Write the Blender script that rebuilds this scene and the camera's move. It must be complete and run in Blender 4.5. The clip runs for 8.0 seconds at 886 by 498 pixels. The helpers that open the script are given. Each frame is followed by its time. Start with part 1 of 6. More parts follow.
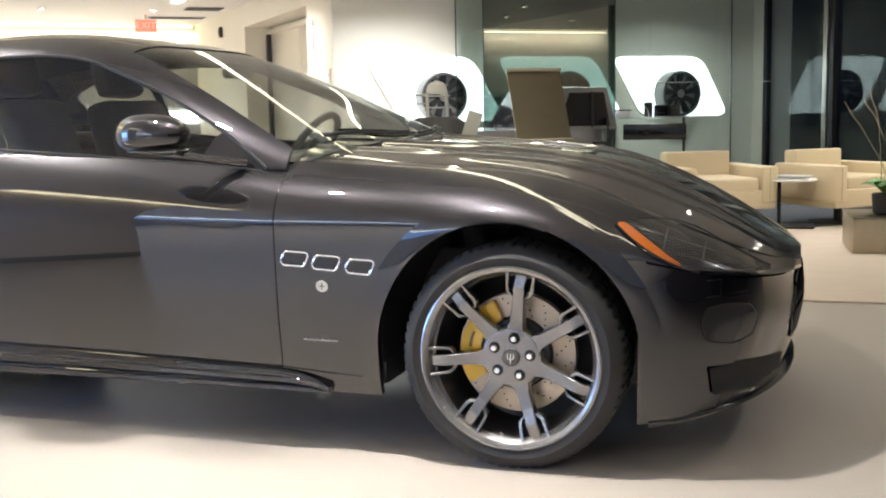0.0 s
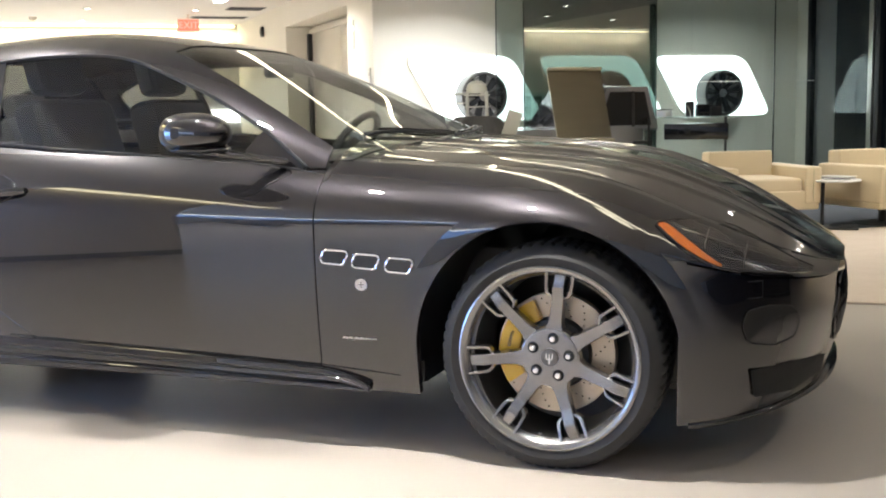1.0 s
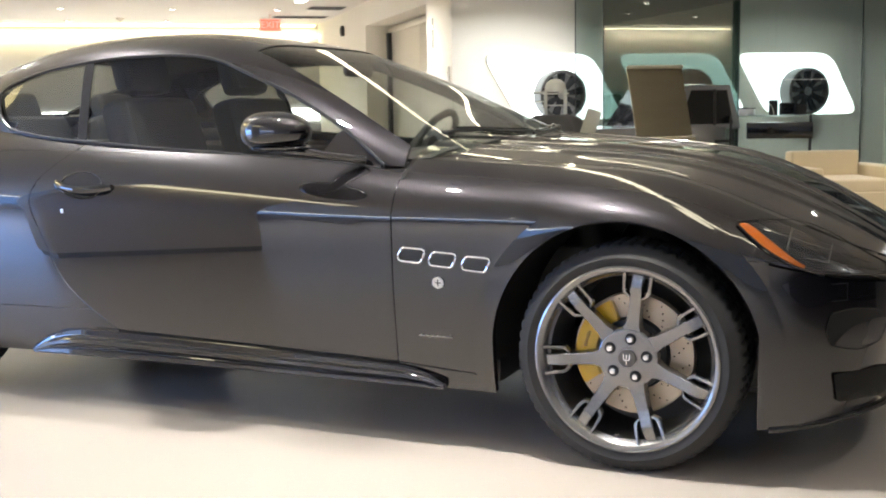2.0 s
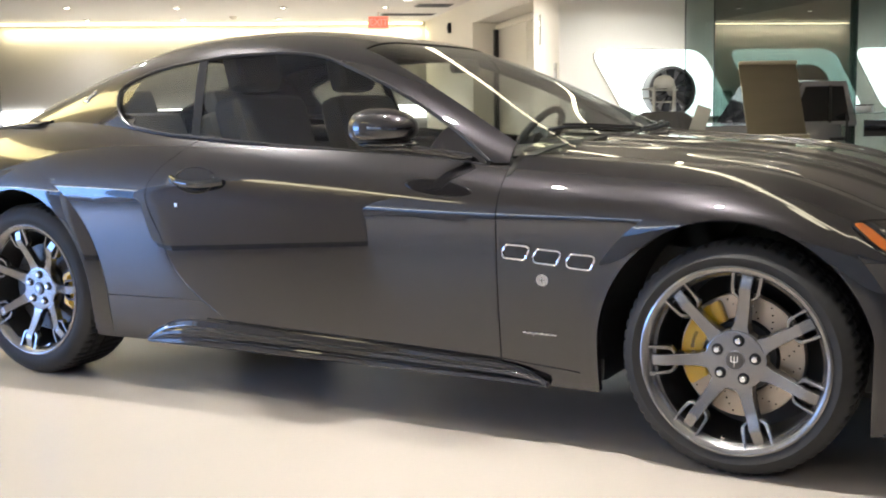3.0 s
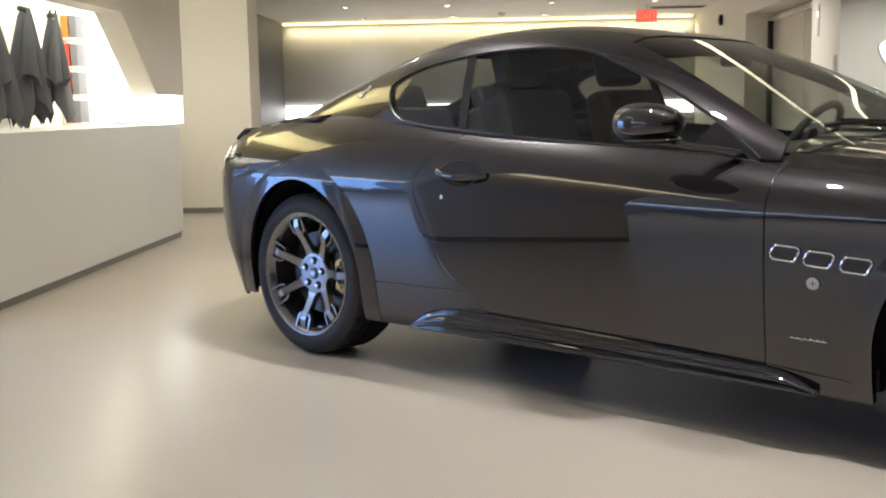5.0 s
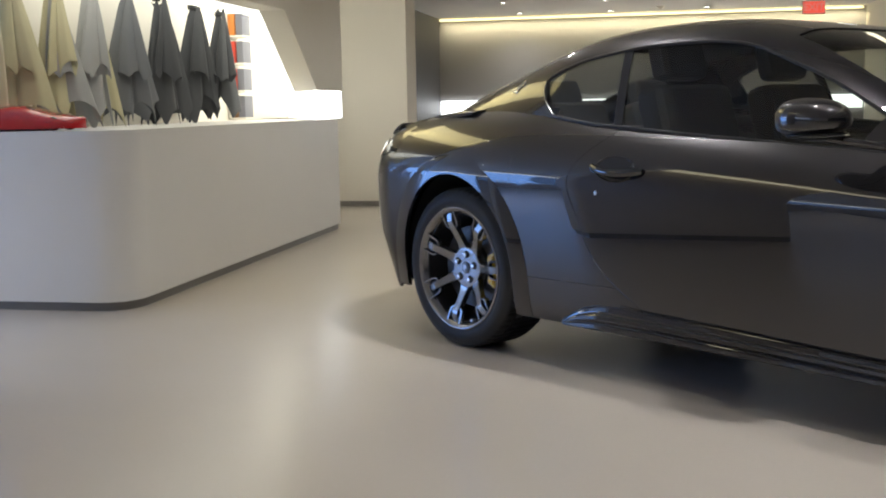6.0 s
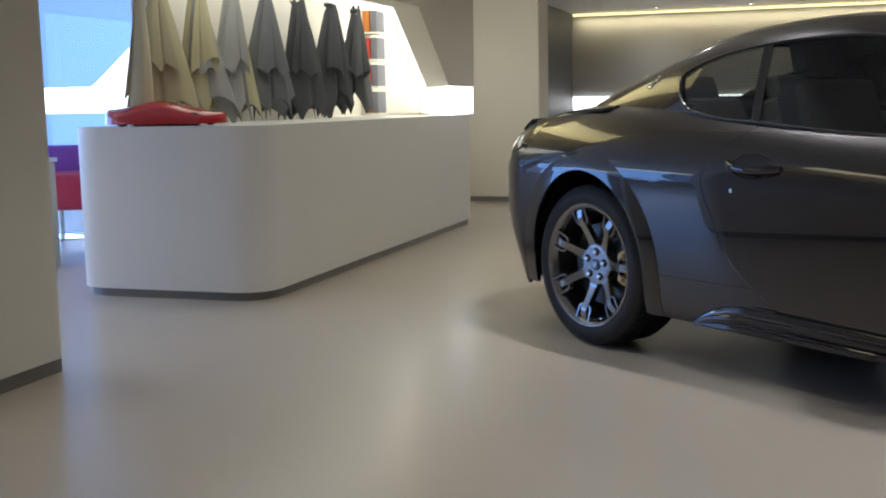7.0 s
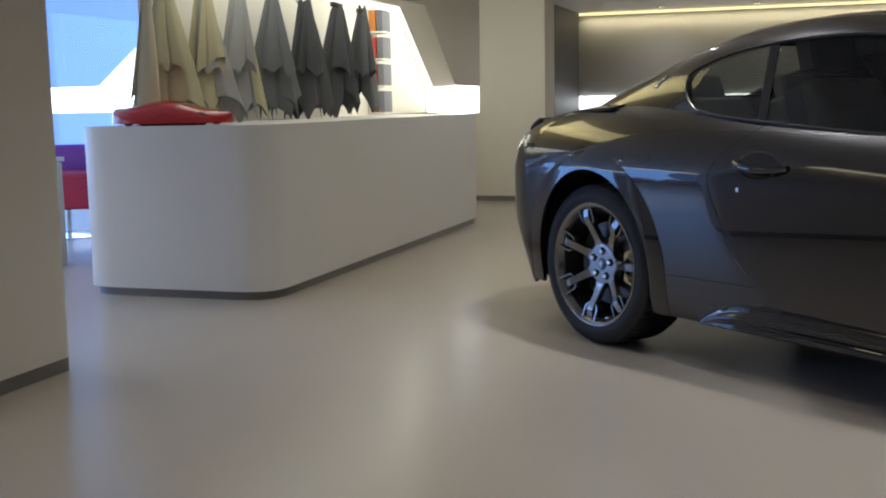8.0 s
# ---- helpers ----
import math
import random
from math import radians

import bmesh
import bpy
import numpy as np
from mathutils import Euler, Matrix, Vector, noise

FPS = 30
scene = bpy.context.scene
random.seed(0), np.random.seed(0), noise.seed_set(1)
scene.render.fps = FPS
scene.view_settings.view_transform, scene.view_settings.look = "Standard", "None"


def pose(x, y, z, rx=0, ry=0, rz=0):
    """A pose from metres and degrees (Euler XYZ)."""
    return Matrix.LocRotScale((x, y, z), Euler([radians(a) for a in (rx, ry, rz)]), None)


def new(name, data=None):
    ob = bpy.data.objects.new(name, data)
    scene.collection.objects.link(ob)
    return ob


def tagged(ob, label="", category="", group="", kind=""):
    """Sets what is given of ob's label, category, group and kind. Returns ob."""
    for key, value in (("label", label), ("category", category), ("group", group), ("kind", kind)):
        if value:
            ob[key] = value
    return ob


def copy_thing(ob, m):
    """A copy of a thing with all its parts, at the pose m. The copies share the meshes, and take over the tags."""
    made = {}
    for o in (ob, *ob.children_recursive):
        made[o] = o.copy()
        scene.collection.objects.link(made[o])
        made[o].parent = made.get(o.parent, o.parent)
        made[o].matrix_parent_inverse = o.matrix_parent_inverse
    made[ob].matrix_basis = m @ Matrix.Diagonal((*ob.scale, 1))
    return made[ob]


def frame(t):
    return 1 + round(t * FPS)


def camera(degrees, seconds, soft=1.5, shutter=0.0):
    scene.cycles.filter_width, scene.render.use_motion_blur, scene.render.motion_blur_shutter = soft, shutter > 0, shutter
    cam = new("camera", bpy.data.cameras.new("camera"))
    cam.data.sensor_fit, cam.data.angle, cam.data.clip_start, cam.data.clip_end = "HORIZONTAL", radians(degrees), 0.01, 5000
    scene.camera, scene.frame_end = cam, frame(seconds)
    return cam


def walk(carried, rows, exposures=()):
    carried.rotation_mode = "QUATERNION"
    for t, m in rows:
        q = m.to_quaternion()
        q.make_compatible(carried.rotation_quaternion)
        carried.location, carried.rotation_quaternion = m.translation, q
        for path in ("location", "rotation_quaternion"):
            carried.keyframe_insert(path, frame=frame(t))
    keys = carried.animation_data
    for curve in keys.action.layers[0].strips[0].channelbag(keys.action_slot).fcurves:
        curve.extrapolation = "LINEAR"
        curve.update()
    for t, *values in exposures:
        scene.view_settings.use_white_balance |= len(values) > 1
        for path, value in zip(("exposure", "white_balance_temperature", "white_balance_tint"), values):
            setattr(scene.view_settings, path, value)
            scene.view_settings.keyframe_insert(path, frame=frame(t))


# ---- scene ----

# ================= camera =================
LENS = 43.85
EYE = (0.784, -3.976, 1.072)
cam = camera(LENS, 8.0, soft=2.0)
# seconds, yaw to the left of +y, pitch, roll: a head panned on a fixed stand
PAN = [
    (0.0, 17.91, -7.26, -1.1), (0.5, 18.37, -7.25, -1.07), (1.0, 19.96, -7.26, -1.04), (1.5, 21.9, -7.25, -1.04),
    (3.0, 29.47, -7.33, -1.05), (3.5, 33.04, -7.36, -1.04), (4.0, 36.32, -7.38, -1.08), (4.5, 39.39, -7.36, -1.07),
    (6.0, 51.05, -7.46, -1.05), (6.5, 54.58, -7.55, -1.08), (7.0, 57.83, -7.56, -1.06), (7.5, 58.95, -7.43, -1.18),
    (8.0, 58.15, -7.59, -1.09),
]


def pan_pose(yaw, pitch, roll):
    return Matrix.Translation(EYE) @ Matrix.Rotation(radians(yaw), 4, "Z") @ Matrix.Rotation(radians(90 + pitch), 4, "X") @ Matrix.Rotation(radians(roll), 4, "Z")


walk(cam, [(t, pan_pose(y, p, r)) for t, y, p, r in PAN], [(0.0, 0.60, 6100, 10), (1.5, 0.56, 6100, 10), (3.0, 0.31, 6150, 10), (4.5, -0.30, 6250, 10), (6.0, -1.0, 5950, 10), (7.0, -1.4, 5900, 9), (8.0, -1.55, 5900, 9)])

# ================= world =================
world = bpy.data.worlds.new("world")
scene.world = world
world.use_nodes = True
world.node_tree.nodes["Background"].inputs[0].default_value = (0.35, 0.5, 1.0, 1)
world.node_tree.nodes["Background"].inputs[1].default_value = 0.15

# room axes: the showroom stands at forty degrees to the car; a to the right, b into the depth, from the eye
AX = radians(40)
ROOM = Matrix.Translation((EYE[0], EYE[1], 0)) @ Matrix.Rotation(AX, 4, "Z")
CEIL = 2.62


# ================= materials =================
def mat(name, color, rough=0.5, metal=0.0, vary=0.0, scale=8.0, bump=0.0, bscale=60.0, coat=0.0, coat_rough=0.03, fine=0.0, emit=None, power=0.0, trans=0.0, ior=1.45, sheen=0.0, stretch=(1, 1, 1), rvary=0.0):
    m = bpy.data.materials.new(name)
    m.use_nodes = True
    nt = m.node_tree
    b = nt.nodes["Principled BSDF"]
    col = (*color, 1)
    b.inputs["Base Color"].default_value = col
    b.inputs["Roughness"].default_value = rough
    b.inputs["Metallic"].default_value = metal
    b.inputs["Coat Weight"].default_value = coat
    b.inputs["Coat Roughness"].default_value = coat_rough
    b.inputs["Transmission Weight"].default_value = trans
    b.inputs["IOR"].default_value = ior
    b.inputs["Sheen Weight"].default_value = sheen
    if emit:
        b.inputs["Emission Color"].default_value = (*emit, 1)
        b.inputs["Emission Strength"].default_value = power
    if vary or bump or fine or rvary:
        tc = nt.nodes.new("ShaderNodeTexCoord")
        mp = nt.nodes.new("ShaderNodeMapping")
        mp.inputs["Scale"].default_value = stretch
        nt.links.new(tc.outputs["Object"], mp.inputs["Vector"])
    if vary or fine:
        n1 = nt.nodes.new("ShaderNodeTexNoise")
        n1.inputs["Scale"].default_value = scale
        n1.inputs["Detail"].default_value = 6
        nt.links.new(mp.outputs[0], n1.inputs["Vector"])
        n2 = nt.nodes.new("ShaderNodeTexNoise")
        n2.inputs["Scale"].default_value = bscale * 2
        nt.links.new(mp.outputs[0], n2.inputs["Vector"])
        mx = nt.nodes.new("ShaderNodeMath")
        mx.operation = "MULTIPLY_ADD"
        mx.inputs[1].default_value = fine
        nt.links.new(n2.outputs["Fac"], mx.inputs[0])
        sc = nt.nodes.new("ShaderNodeMath")
        sc.operation = "MULTIPLY"
        sc.inputs[1].default_value = vary
        nt.links.new(n1.outputs["Fac"], sc.inputs[0])
        nt.links.new(sc.outputs[0], mx.inputs[2])
        ad = nt.nodes.new("ShaderNodeMath")
        ad.inputs[1].default_value = 1 - 0.5 * (vary + fine)
        nt.links.new(mx.outputs[0], ad.inputs[0])
        vm = nt.nodes.new("ShaderNodeVectorMath")
        vm.operation = "SCALE"
        vm.inputs[0].default_value = color
        nt.links.new(ad.outputs[0], vm.inputs["Scale"])
        nt.links.new(vm.outputs[0], b.inputs["Base Color"])
    if rvary:
        n3 = nt.nodes.new("ShaderNodeTexNoise")
        n3.inputs["Scale"].default_value = scale * 0.6
        n3.inputs["Detail"].default_value = 5
        nt.links.new(mp.outputs[0], n3.inputs["Vector"])
        mr = nt.nodes.new("ShaderNodeMapRange")
        mr.inputs["To Min"].default_value = max(0.0, rough - rvary)
        mr.inputs["To Max"].default_value = rough + rvary
        nt.links.new(n3.outputs["Fac"], mr.inputs["Value"])
        nt.links.new(mr.outputs[0], b.inputs["Roughness"])
    if bump:
        n4 = nt.nodes.new("ShaderNodeTexNoise")
        n4.inputs["Scale"].default_value = bscale
        n4.inputs["Detail"].default_value = 4
        nt.links.new(mp.outputs[0], n4.inputs["Vector"])
        bp = nt.nodes.new("ShaderNodeBump")
        bp.inputs["Strength"].default_value = bump
        bp.inputs["Distance"].default_value = 0.01
        nt.links.new(n4.outputs["Fac"], bp.inputs["Height"])
        nt.links.new(bp.outputs[0], b.inputs["Normal"])
    return m


def glass_mat(name, tint, rough=0.0, base=0.04):
    """Thin pane: a tinted see-through sheet with a glossy skin."""
    m = bpy.data.materials.new(name)
    m.use_nodes = True
    nt = m.node_tree
    nt.nodes.remove(nt.nodes["Principled BSDF"])
    tr = nt.nodes.new("ShaderNodeBsdfTransparent")
    tr.inputs[0].default_value = (*tint, 1)
    gl = nt.nodes.new("ShaderNodeBsdfGlossy")
    gl.inputs["Roughness"].default_value = rough
    lw = nt.nodes.new("ShaderNodeLayerWeight")
    lw.inputs["Blend"].default_value = 0.5
    pw5 = nt.nodes.new("ShaderNodeMath")
    pw5.operation = "POWER"
    pw5.inputs[1].default_value = 5.0
    nt.links.new(lw.outputs["Facing"], pw5.inputs[0])
    fr = nt.nodes.new("ShaderNodeMath")
    fr.operation = "MULTIPLY_ADD"
    fr.inputs[1].default_value = 1 - base
    fr.inputs[2].default_value = base
    nt.links.new(pw5.outputs[0], fr.inputs[0])
    mx = nt.nodes.new("ShaderNodeMixShader")
    nt.links.new(fr.outputs[0], mx.inputs[0])
    nt.links.new(tr.outputs[0], mx.inputs[1])
    nt.links.new(gl.outputs[0], mx.inputs[2])
    nt.links.new(mx.outputs[0], nt.nodes["Material Output"].inputs[0])
    return m


M = {}
M["floor"] = mat("resin_floor", (0.465, 0.418, 0.365), 0.25, vary=0.10, scale=0.9, bump=0.006, bscale=40.0, fine=0.03)
M["carpet"] = mat("carpet", (0.50, 0.42, 0.33), 0.95, vary=0.15, scale=6, bump=0.5, bscale=300, fine=0.15)
M["wall"] = mat("wall_paint", (0.74, 0.70, 0.62), 0.6, vary=0.06, scale=1.5, bump=0.03, bscale=90)
M["wall_grey"] = mat("grey_wall_paint", (0.33, 0.325, 0.32), 0.65, vary=0.08, scale=1.5, bump=0.03, bscale=90)
M["wall_dark"] = mat("dark_wall_paint", (0.065, 0.066, 0.074), 0.5, vary=0.08, scale=1.5, bump=0.03, bscale=90)
M["ceiling"] = mat("ceiling_paint", (0.72, 0.70, 0.66), 0.8, vary=0.05, scale=2, bump=0.02, bscale=120)
M["ceiling_dark"] = mat("dark_ceiling_paint", (0.38, 0.38, 0.385), 0.8, vary=0.06, scale=2, bump=0.02, bscale=120)
M["desk"] = mat("solid_surface_white", (0.76, 0.74, 0.70), 0.38, vary=0.04, scale=3, bump=0.01, bscale=40)
M["plinth"] = mat("brushed_plinth", (0.22, 0.21, 0.20), 0.4, metal=0.5, vary=0.1, scale=20)
M["glow"] = mat("lit_panel", (0.9, 0.9, 0.88), 0.5, emit=(1.0, 0.98, 0.92), power=9.0)
M["glow_warm"] = mat("cove_light", (0.9, 0.9, 0.8), 0.5, emit=(1.0, 0.86, 0.55), power=6.0)
M["slot"] = mat("slot_light", (0.9, 0.88, 0.8), 0.5, emit=(1.0, 0.88, 0.60), power=7.0)
M["lamp"] = mat("downlight_lens", (1, 1, 1), 0.5, emit=(1.0, 0.93, 0.8), power=60.0)
M["exit"] = mat("exit_red", (0.8, 0.08, 0.05), 0.4, emit=(1.0, 0.12, 0.08), power=1.6)
M["chrome"] = mat("chrome", (0.85, 0.85, 0.86), 0.08, metal=1.0)
M["steel"] = mat("brushed_steel", (0.55, 0.54, 0.52), 0.3, metal=1.0, vary=0.1, scale=30, stretch=(1, 1, 12))
M["dark_chrome"] = mat("dark_chrome", (0.10, 0.10, 0.105), 0.10, metal=1.0)
M["black"] = mat("black_plastic", (0.018, 0.018, 0.019), 0.4, vary=0.15, scale=20, bump=0.03, bscale=200)
M["gloss_black"] = mat("gloss_black", (0.008, 0.008, 0.009), 0.08, coat=0.5)
M["seal"] = mat("satin_black_seal", (0.012, 0.012, 0.013), 0.34, vary=0.1, scale=20)
M["bronze"] = mat("bronze_plate", (0.25, 0.22, 0.15), 0.34, metal=0.8, vary=0.15, scale=4, stretch=(1, 1, 6))
M["bronze_pale"] = mat("pale_bronze", (0.42, 0.36, 0.26), 0.42, metal=0.5, vary=0.12, scale=5, stretch=(6, 1, 1))
M["steel_door"] = mat("lift_steel", (0.60, 0.57, 0.50), 0.45, metal=0.4, vary=0.06, scale=3, stretch=(1, 1, 8))
M["sedan_paint"] = mat("sedan_paint", (0.30, 0.30, 0.31), 0.4, metal=0.3, coat=1.0)
M["leather_tan"] = mat("tan_leather", (0.62, 0.51, 0.33), 0.45, vary=0.10, scale=5, bump=0.12, bscale=140)
M["red"] = mat("red_leather", (0.60, 0.05, 0.09), 0.35, vary=0.12, scale=6, bump=0.08, bscale=160)
# car
M["paint"] = mat("graphite_paint", (0.0175, 0.0158, 0.0175), 0.34, metal=0.95, fine=0.12, bscale=900, coat=1.0, coat_rough=0.012)
M["paint"].node_tree.nodes["Principled BSDF"].inputs["Coat IOR"].default_value = 1.70
M["paint"].node_tree.nodes["Principled BSDF"].inputs["Specular IOR Level"].default_value = 0.30
M["tyre"] = mat("tyre_rubber", (0.024, 0.0235, 0.0235), 0.66, vary=0.2, scale=14, bump=0.06, bscale=120)
M["rim"] = mat("rim_grey", (0.23, 0.224, 0.222), 0.26, metal=0.85, fine=0.06, bscale=700, coat=0.6, coat_rough=0.05)
M["barrel"] = mat("barrel_grey", (0.09, 0.087, 0.085), 0.4, metal=0.6, vary=0.2, scale=12)
M["disc"] = mat("brake_disc", (0.52, 0.44, 0.34), 0.42, metal=0.7, vary=0.15, scale=18)
M["caliper"] = mat("yellow_enamel", (0.68, 0.42, 0.015), 0.3, coat=0.6, vary=0.08, scale=20)
M["car_glass"] = glass_mat("tinted_glass", (0.58, 0.60, 0.57), base=0.065)
M["screen_glass"] = glass_mat("windscreen_glass", (0.82, 0.86, 0.82))
M["amber"] = mat("amber_lens", (0.42, 0.105, 0.012), 0.22, vary=0.4, scale=60, coat=1.0)
M["lens"] = glass_mat("clear_lens", (0.88, 0.88, 0.88))
M["lamp_chrome"] = mat("lamp_reflector", (0.5, 0.5, 0.5), 0.15, metal=1.0)
M["lamp_dark"] = mat("lamp_housing", (0.03, 0.03, 0.032), 0.25, metal=0.4)
M["tail"] = mat("tail_lens", (0.35, 0.02, 0.015), 0.08, coat=1.0)
M["interior"] = mat("dark_leather", (0.042, 0.040, 0.038), 0.7, vary=0.2, scale=10)
M["pale"] = mat("pale_trim", (0.5, 0.5, 0.45), 0.5, vary=0.1, scale=10)


# ================= mesh helpers =================
def link(name, bm, material, parent=None, label="", smooth=True, sharp=35):
    me = bpy.data.meshes.new(name)
    bm.normal_update()
    bm.to_mesh(me)
    bm.free()
    if smooth:
        for p in me.polygons:
            p.use_smooth = True
        me.set_sharp_from_angle(angle=radians(sharp))
    me.materials.append(material)
    ob = new(name, me)
    if parent is not None:
        ob.parent = parent
    if label:
        ob["label"] = label
    return ob


def part(name, bm, material, parent, label="", smooth=True, sharp=35):
    return link(name, bm, material, parent, label, smooth, sharp)


def thing(name, label, category, group="", at=None, kind=""):
    ob = new(name)
    ob.empty_display_size = 0.1
    if at is not None:
        ob.matrix_world = at
    return tagged(ob, label, category, group, kind)


def add_box(bm, c, s, bevel=0.0, m=None, seg=2):
    r = bmesh.ops.create_cube(bm, size=1.0, matrix=(m or Matrix()) @ Matrix.Translation(c) @ Matrix.Diagonal((*s, 1)))
    if bevel:
        es = {e for v in r["verts"] for e in v.link_edges}
        bmesh.ops.bevel(bm, geom=list(es), offset=bevel, segments=seg, affect="EDGES", profile=0.6)


def box(c, s, bevel=0.0, m=None, seg=2):
    bm = bmesh.new()
    add_box(bm, c, s, bevel, m, seg)
    return bm


def lathe(profile, n=48, axis="y", closed=False, m=None):
    """Turns (radius, along) pairs round an axis."""
    bm = bmesh.new()
    rings = []
    for r, a in profile:
        ring = []
        for i in range(n):
            t = 2 * math.pi * i / n
            c, s = r * math.cos(t), r * math.sin(t)
            p = (c, a, s) if axis == "y" else (c, s, a)
            ring.append(bm.verts.new(p))
        rings.append(ring)
    pairs = list(zip(rings, rings[1:])) + ([(rings[-1], rings[0])] if closed else [])
    for A, B in pairs:
        for i in range(n):
            j = (i + 1) % n
            bm.faces.new((A[i], A[j], B[j], B[i]))
    if not closed:
        for ring in (rings[0], rings[-1]):
            if profile[0][0] > 1e-4:
                try:
                    bm.faces.new(ring)
                except ValueError:
                    pass
    bmesh.ops.remove_doubles(bm, verts=bm.verts, dist=1e-5)
    bmesh.ops.recalc_face_normals(bm, faces=bm.faces)
    if m:
        bm.transform(m)
    return bm


def extrude_outline(pts, depth, axis="y", bevel=0.0):
    """A flat outline of 2D points made into a slab; the outline lies in x, z (axis y) or x, y (axis z)."""
    bm = bmesh.new()
    vs = [bm.verts.new((p[0], 0, p[1]) if axis == "y" else (p[0], p[1], 0)) for p in pts]
    f = bm.faces.new(vs)
    r = bmesh.ops.extrude_face_region(bm, geom=[f])
    up = [v for v in r["geom"] if isinstance(v, bmesh.types.BMVert)]
    bmesh.ops.translate(bm, verts=up, vec=(0, depth, 0) if axis == "y" else (0, 0, depth))
    bmesh.ops.recalc_face_normals(bm, faces=bm.faces)
    if bevel:
        bmesh.ops.bevel(bm, geom=bm.edges[:], offset=bevel, segments=2, affect="EDGES")
    return bm


def rounded(pts, r, n=6):
    """Rounds the corners of a closed outline."""
    out = []
    k = len(pts)
    for i in range(k):
        p0, p1, p2 = Vector(pts[i - 1]), Vector(pts[i]), Vector(pts[(i + 1) % k])
        a, b = (p0 - p1).normalized(), (p2 - p1).normalized()
        for j in range(n + 1):
            t = j / n
            s = p1 + a * r
            e = p1 + b * r
            out.append(tuple((1 - t) ** 2 * s + 2 * t * (1 - t) * p1 + t * t * e))
    return out


def tube(pts, r, n=8, closed=False, flat=1.0):
    """A round bar along 3D points."""
    bm = bmesh.new()
    pts = [Vector(p) for p in pts]
    rings = []
    k = len(pts)
    for i, p in enumerate(pts):
        a = pts[i - 1] if (i or closed) else p
        b = pts[(i + 1) % k] if (i < k - 1 or closed) else p
        d = (b - a).normalized()
        side = d.cross(Vector((0, 0, 1)))
        if side.length < 1e-3:
            side = d.cross(Vector((0, 1, 0)))
        side.normalize()
        up = side.cross(d)
        rings.append([bm.verts.new(p + r * (math.cos(2 * math.pi * j / n) * side * flat + math.sin(2 * math.pi * j / n) * up)) for j in range(n)])
    seq = list(zip(rings, rings[1:])) + ([(rings[-1], rings[0])] if closed else [])
    for A, B in seq:
        for j in range(n):
            bm.faces.new((A[j], A[(j + 1) % n], B[(j + 1) % n], B[j]))
    if not closed:
        bm.faces.new(rings[0])
        bm.faces.new(rings[-1][::-1])
    bmesh.ops.recalc_face_normals(bm, faces=bm.faces)
    return bm


def spline(xs, ys):
    """A natural cubic through the knots."""
    xs, ys = np.array(xs, float), np.array(ys, float)
    n = len(xs)
    h = np.diff(xs)
    A = np.eye(n)
    b = np.zeros(n)
    for i in range(1, n - 1):
        A[i, i - 1:i + 2] = h[i - 1], 2 * (h[i - 1] + h[i]), h[i]
        b[i] = 3 * ((ys[i + 1] - ys[i]) / h[i] - (ys[i] - ys[i - 1]) / h[i - 1])
    c = np.linalg.solve(A, b)

    def at(x):
        x = min(max(x, xs[0]), xs[-1])
        i = min(int(np.searchsorted(xs, x, "right")) - 1, n - 2)
        d = x - xs[i]
        return float(ys[i] + d * ((ys[i + 1] - ys[i]) / h[i] - h[i] * (2 * c[i] + c[i + 1]) / 3) + c[i] * d * d + (c[i + 1] - c[i]) / (3 * h[i]) * d ** 3)

    return at


def patch(nu, nv, fn, rim=0.012, out=None):
    """A panel: a grid of fn(u, v) whose border is folded inwards."""
    bm = bmesh.new()
    g = [[bm.verts.new(fn(i / nu, j / nv)) for j in range(nv + 1)] for i in range(nu + 1)]
    fs = []
    for i in range(nu):
        for j in range(nv):
            q = (g[i][j], g[i + 1][j], g[i + 1][j + 1], g[i][j + 1])
            fs.append(bm.faces.new(q))
    bm.normal_update()
    tot = 0.0
    for f in fs:
        c = f.calc_center_median()
        ref = out(c) if out else Vector((0.0, c.y, c.z - 0.55))
        tot += f.normal.dot(ref) * f.calc_area()
    if tot < 0:
        bmesh.ops.reverse_faces(bm, faces=fs)
        bm.normal_update()
    if rim:
        ring = [g[i][0] for i in range(nu + 1)] + [g[nu][j] for j in range(1, nv + 1)] + [g[i][nv] for i in range(nu - 1, -1, -1)] + [g[0][j] for j in range(nv - 1, 0, -1)]
        low = [bm.verts.new(v.co - v.normal * rim) for v in ring]
        k = len(ring)
        flip = tot < 0
        for i in range(k):
            j = (i + 1) % k
            q = (ring[i], low[i], low[j], ring[j]) if not flip else (ring[i], ring[j], low[j], low[i])
            try:
                bm.faces.new(q)
            except ValueError:
                pass
    return bm


# ================= the room =================
def room_piece(name, bm, material, label="", category="wall", smooth=False):
    ob = link(name, bm, material, None, label, smooth)
    ob.matrix_world = ROOM
    return tagged(ob, label, category, kind="structure")


def span(a0, a1, b0, b1, z0, z1):
    return box(((a0 + a1) / 2, (b0 + b1) / 2, (z0 + z1) / 2), (a1 - a0, b1 - b0, z1 - z0))


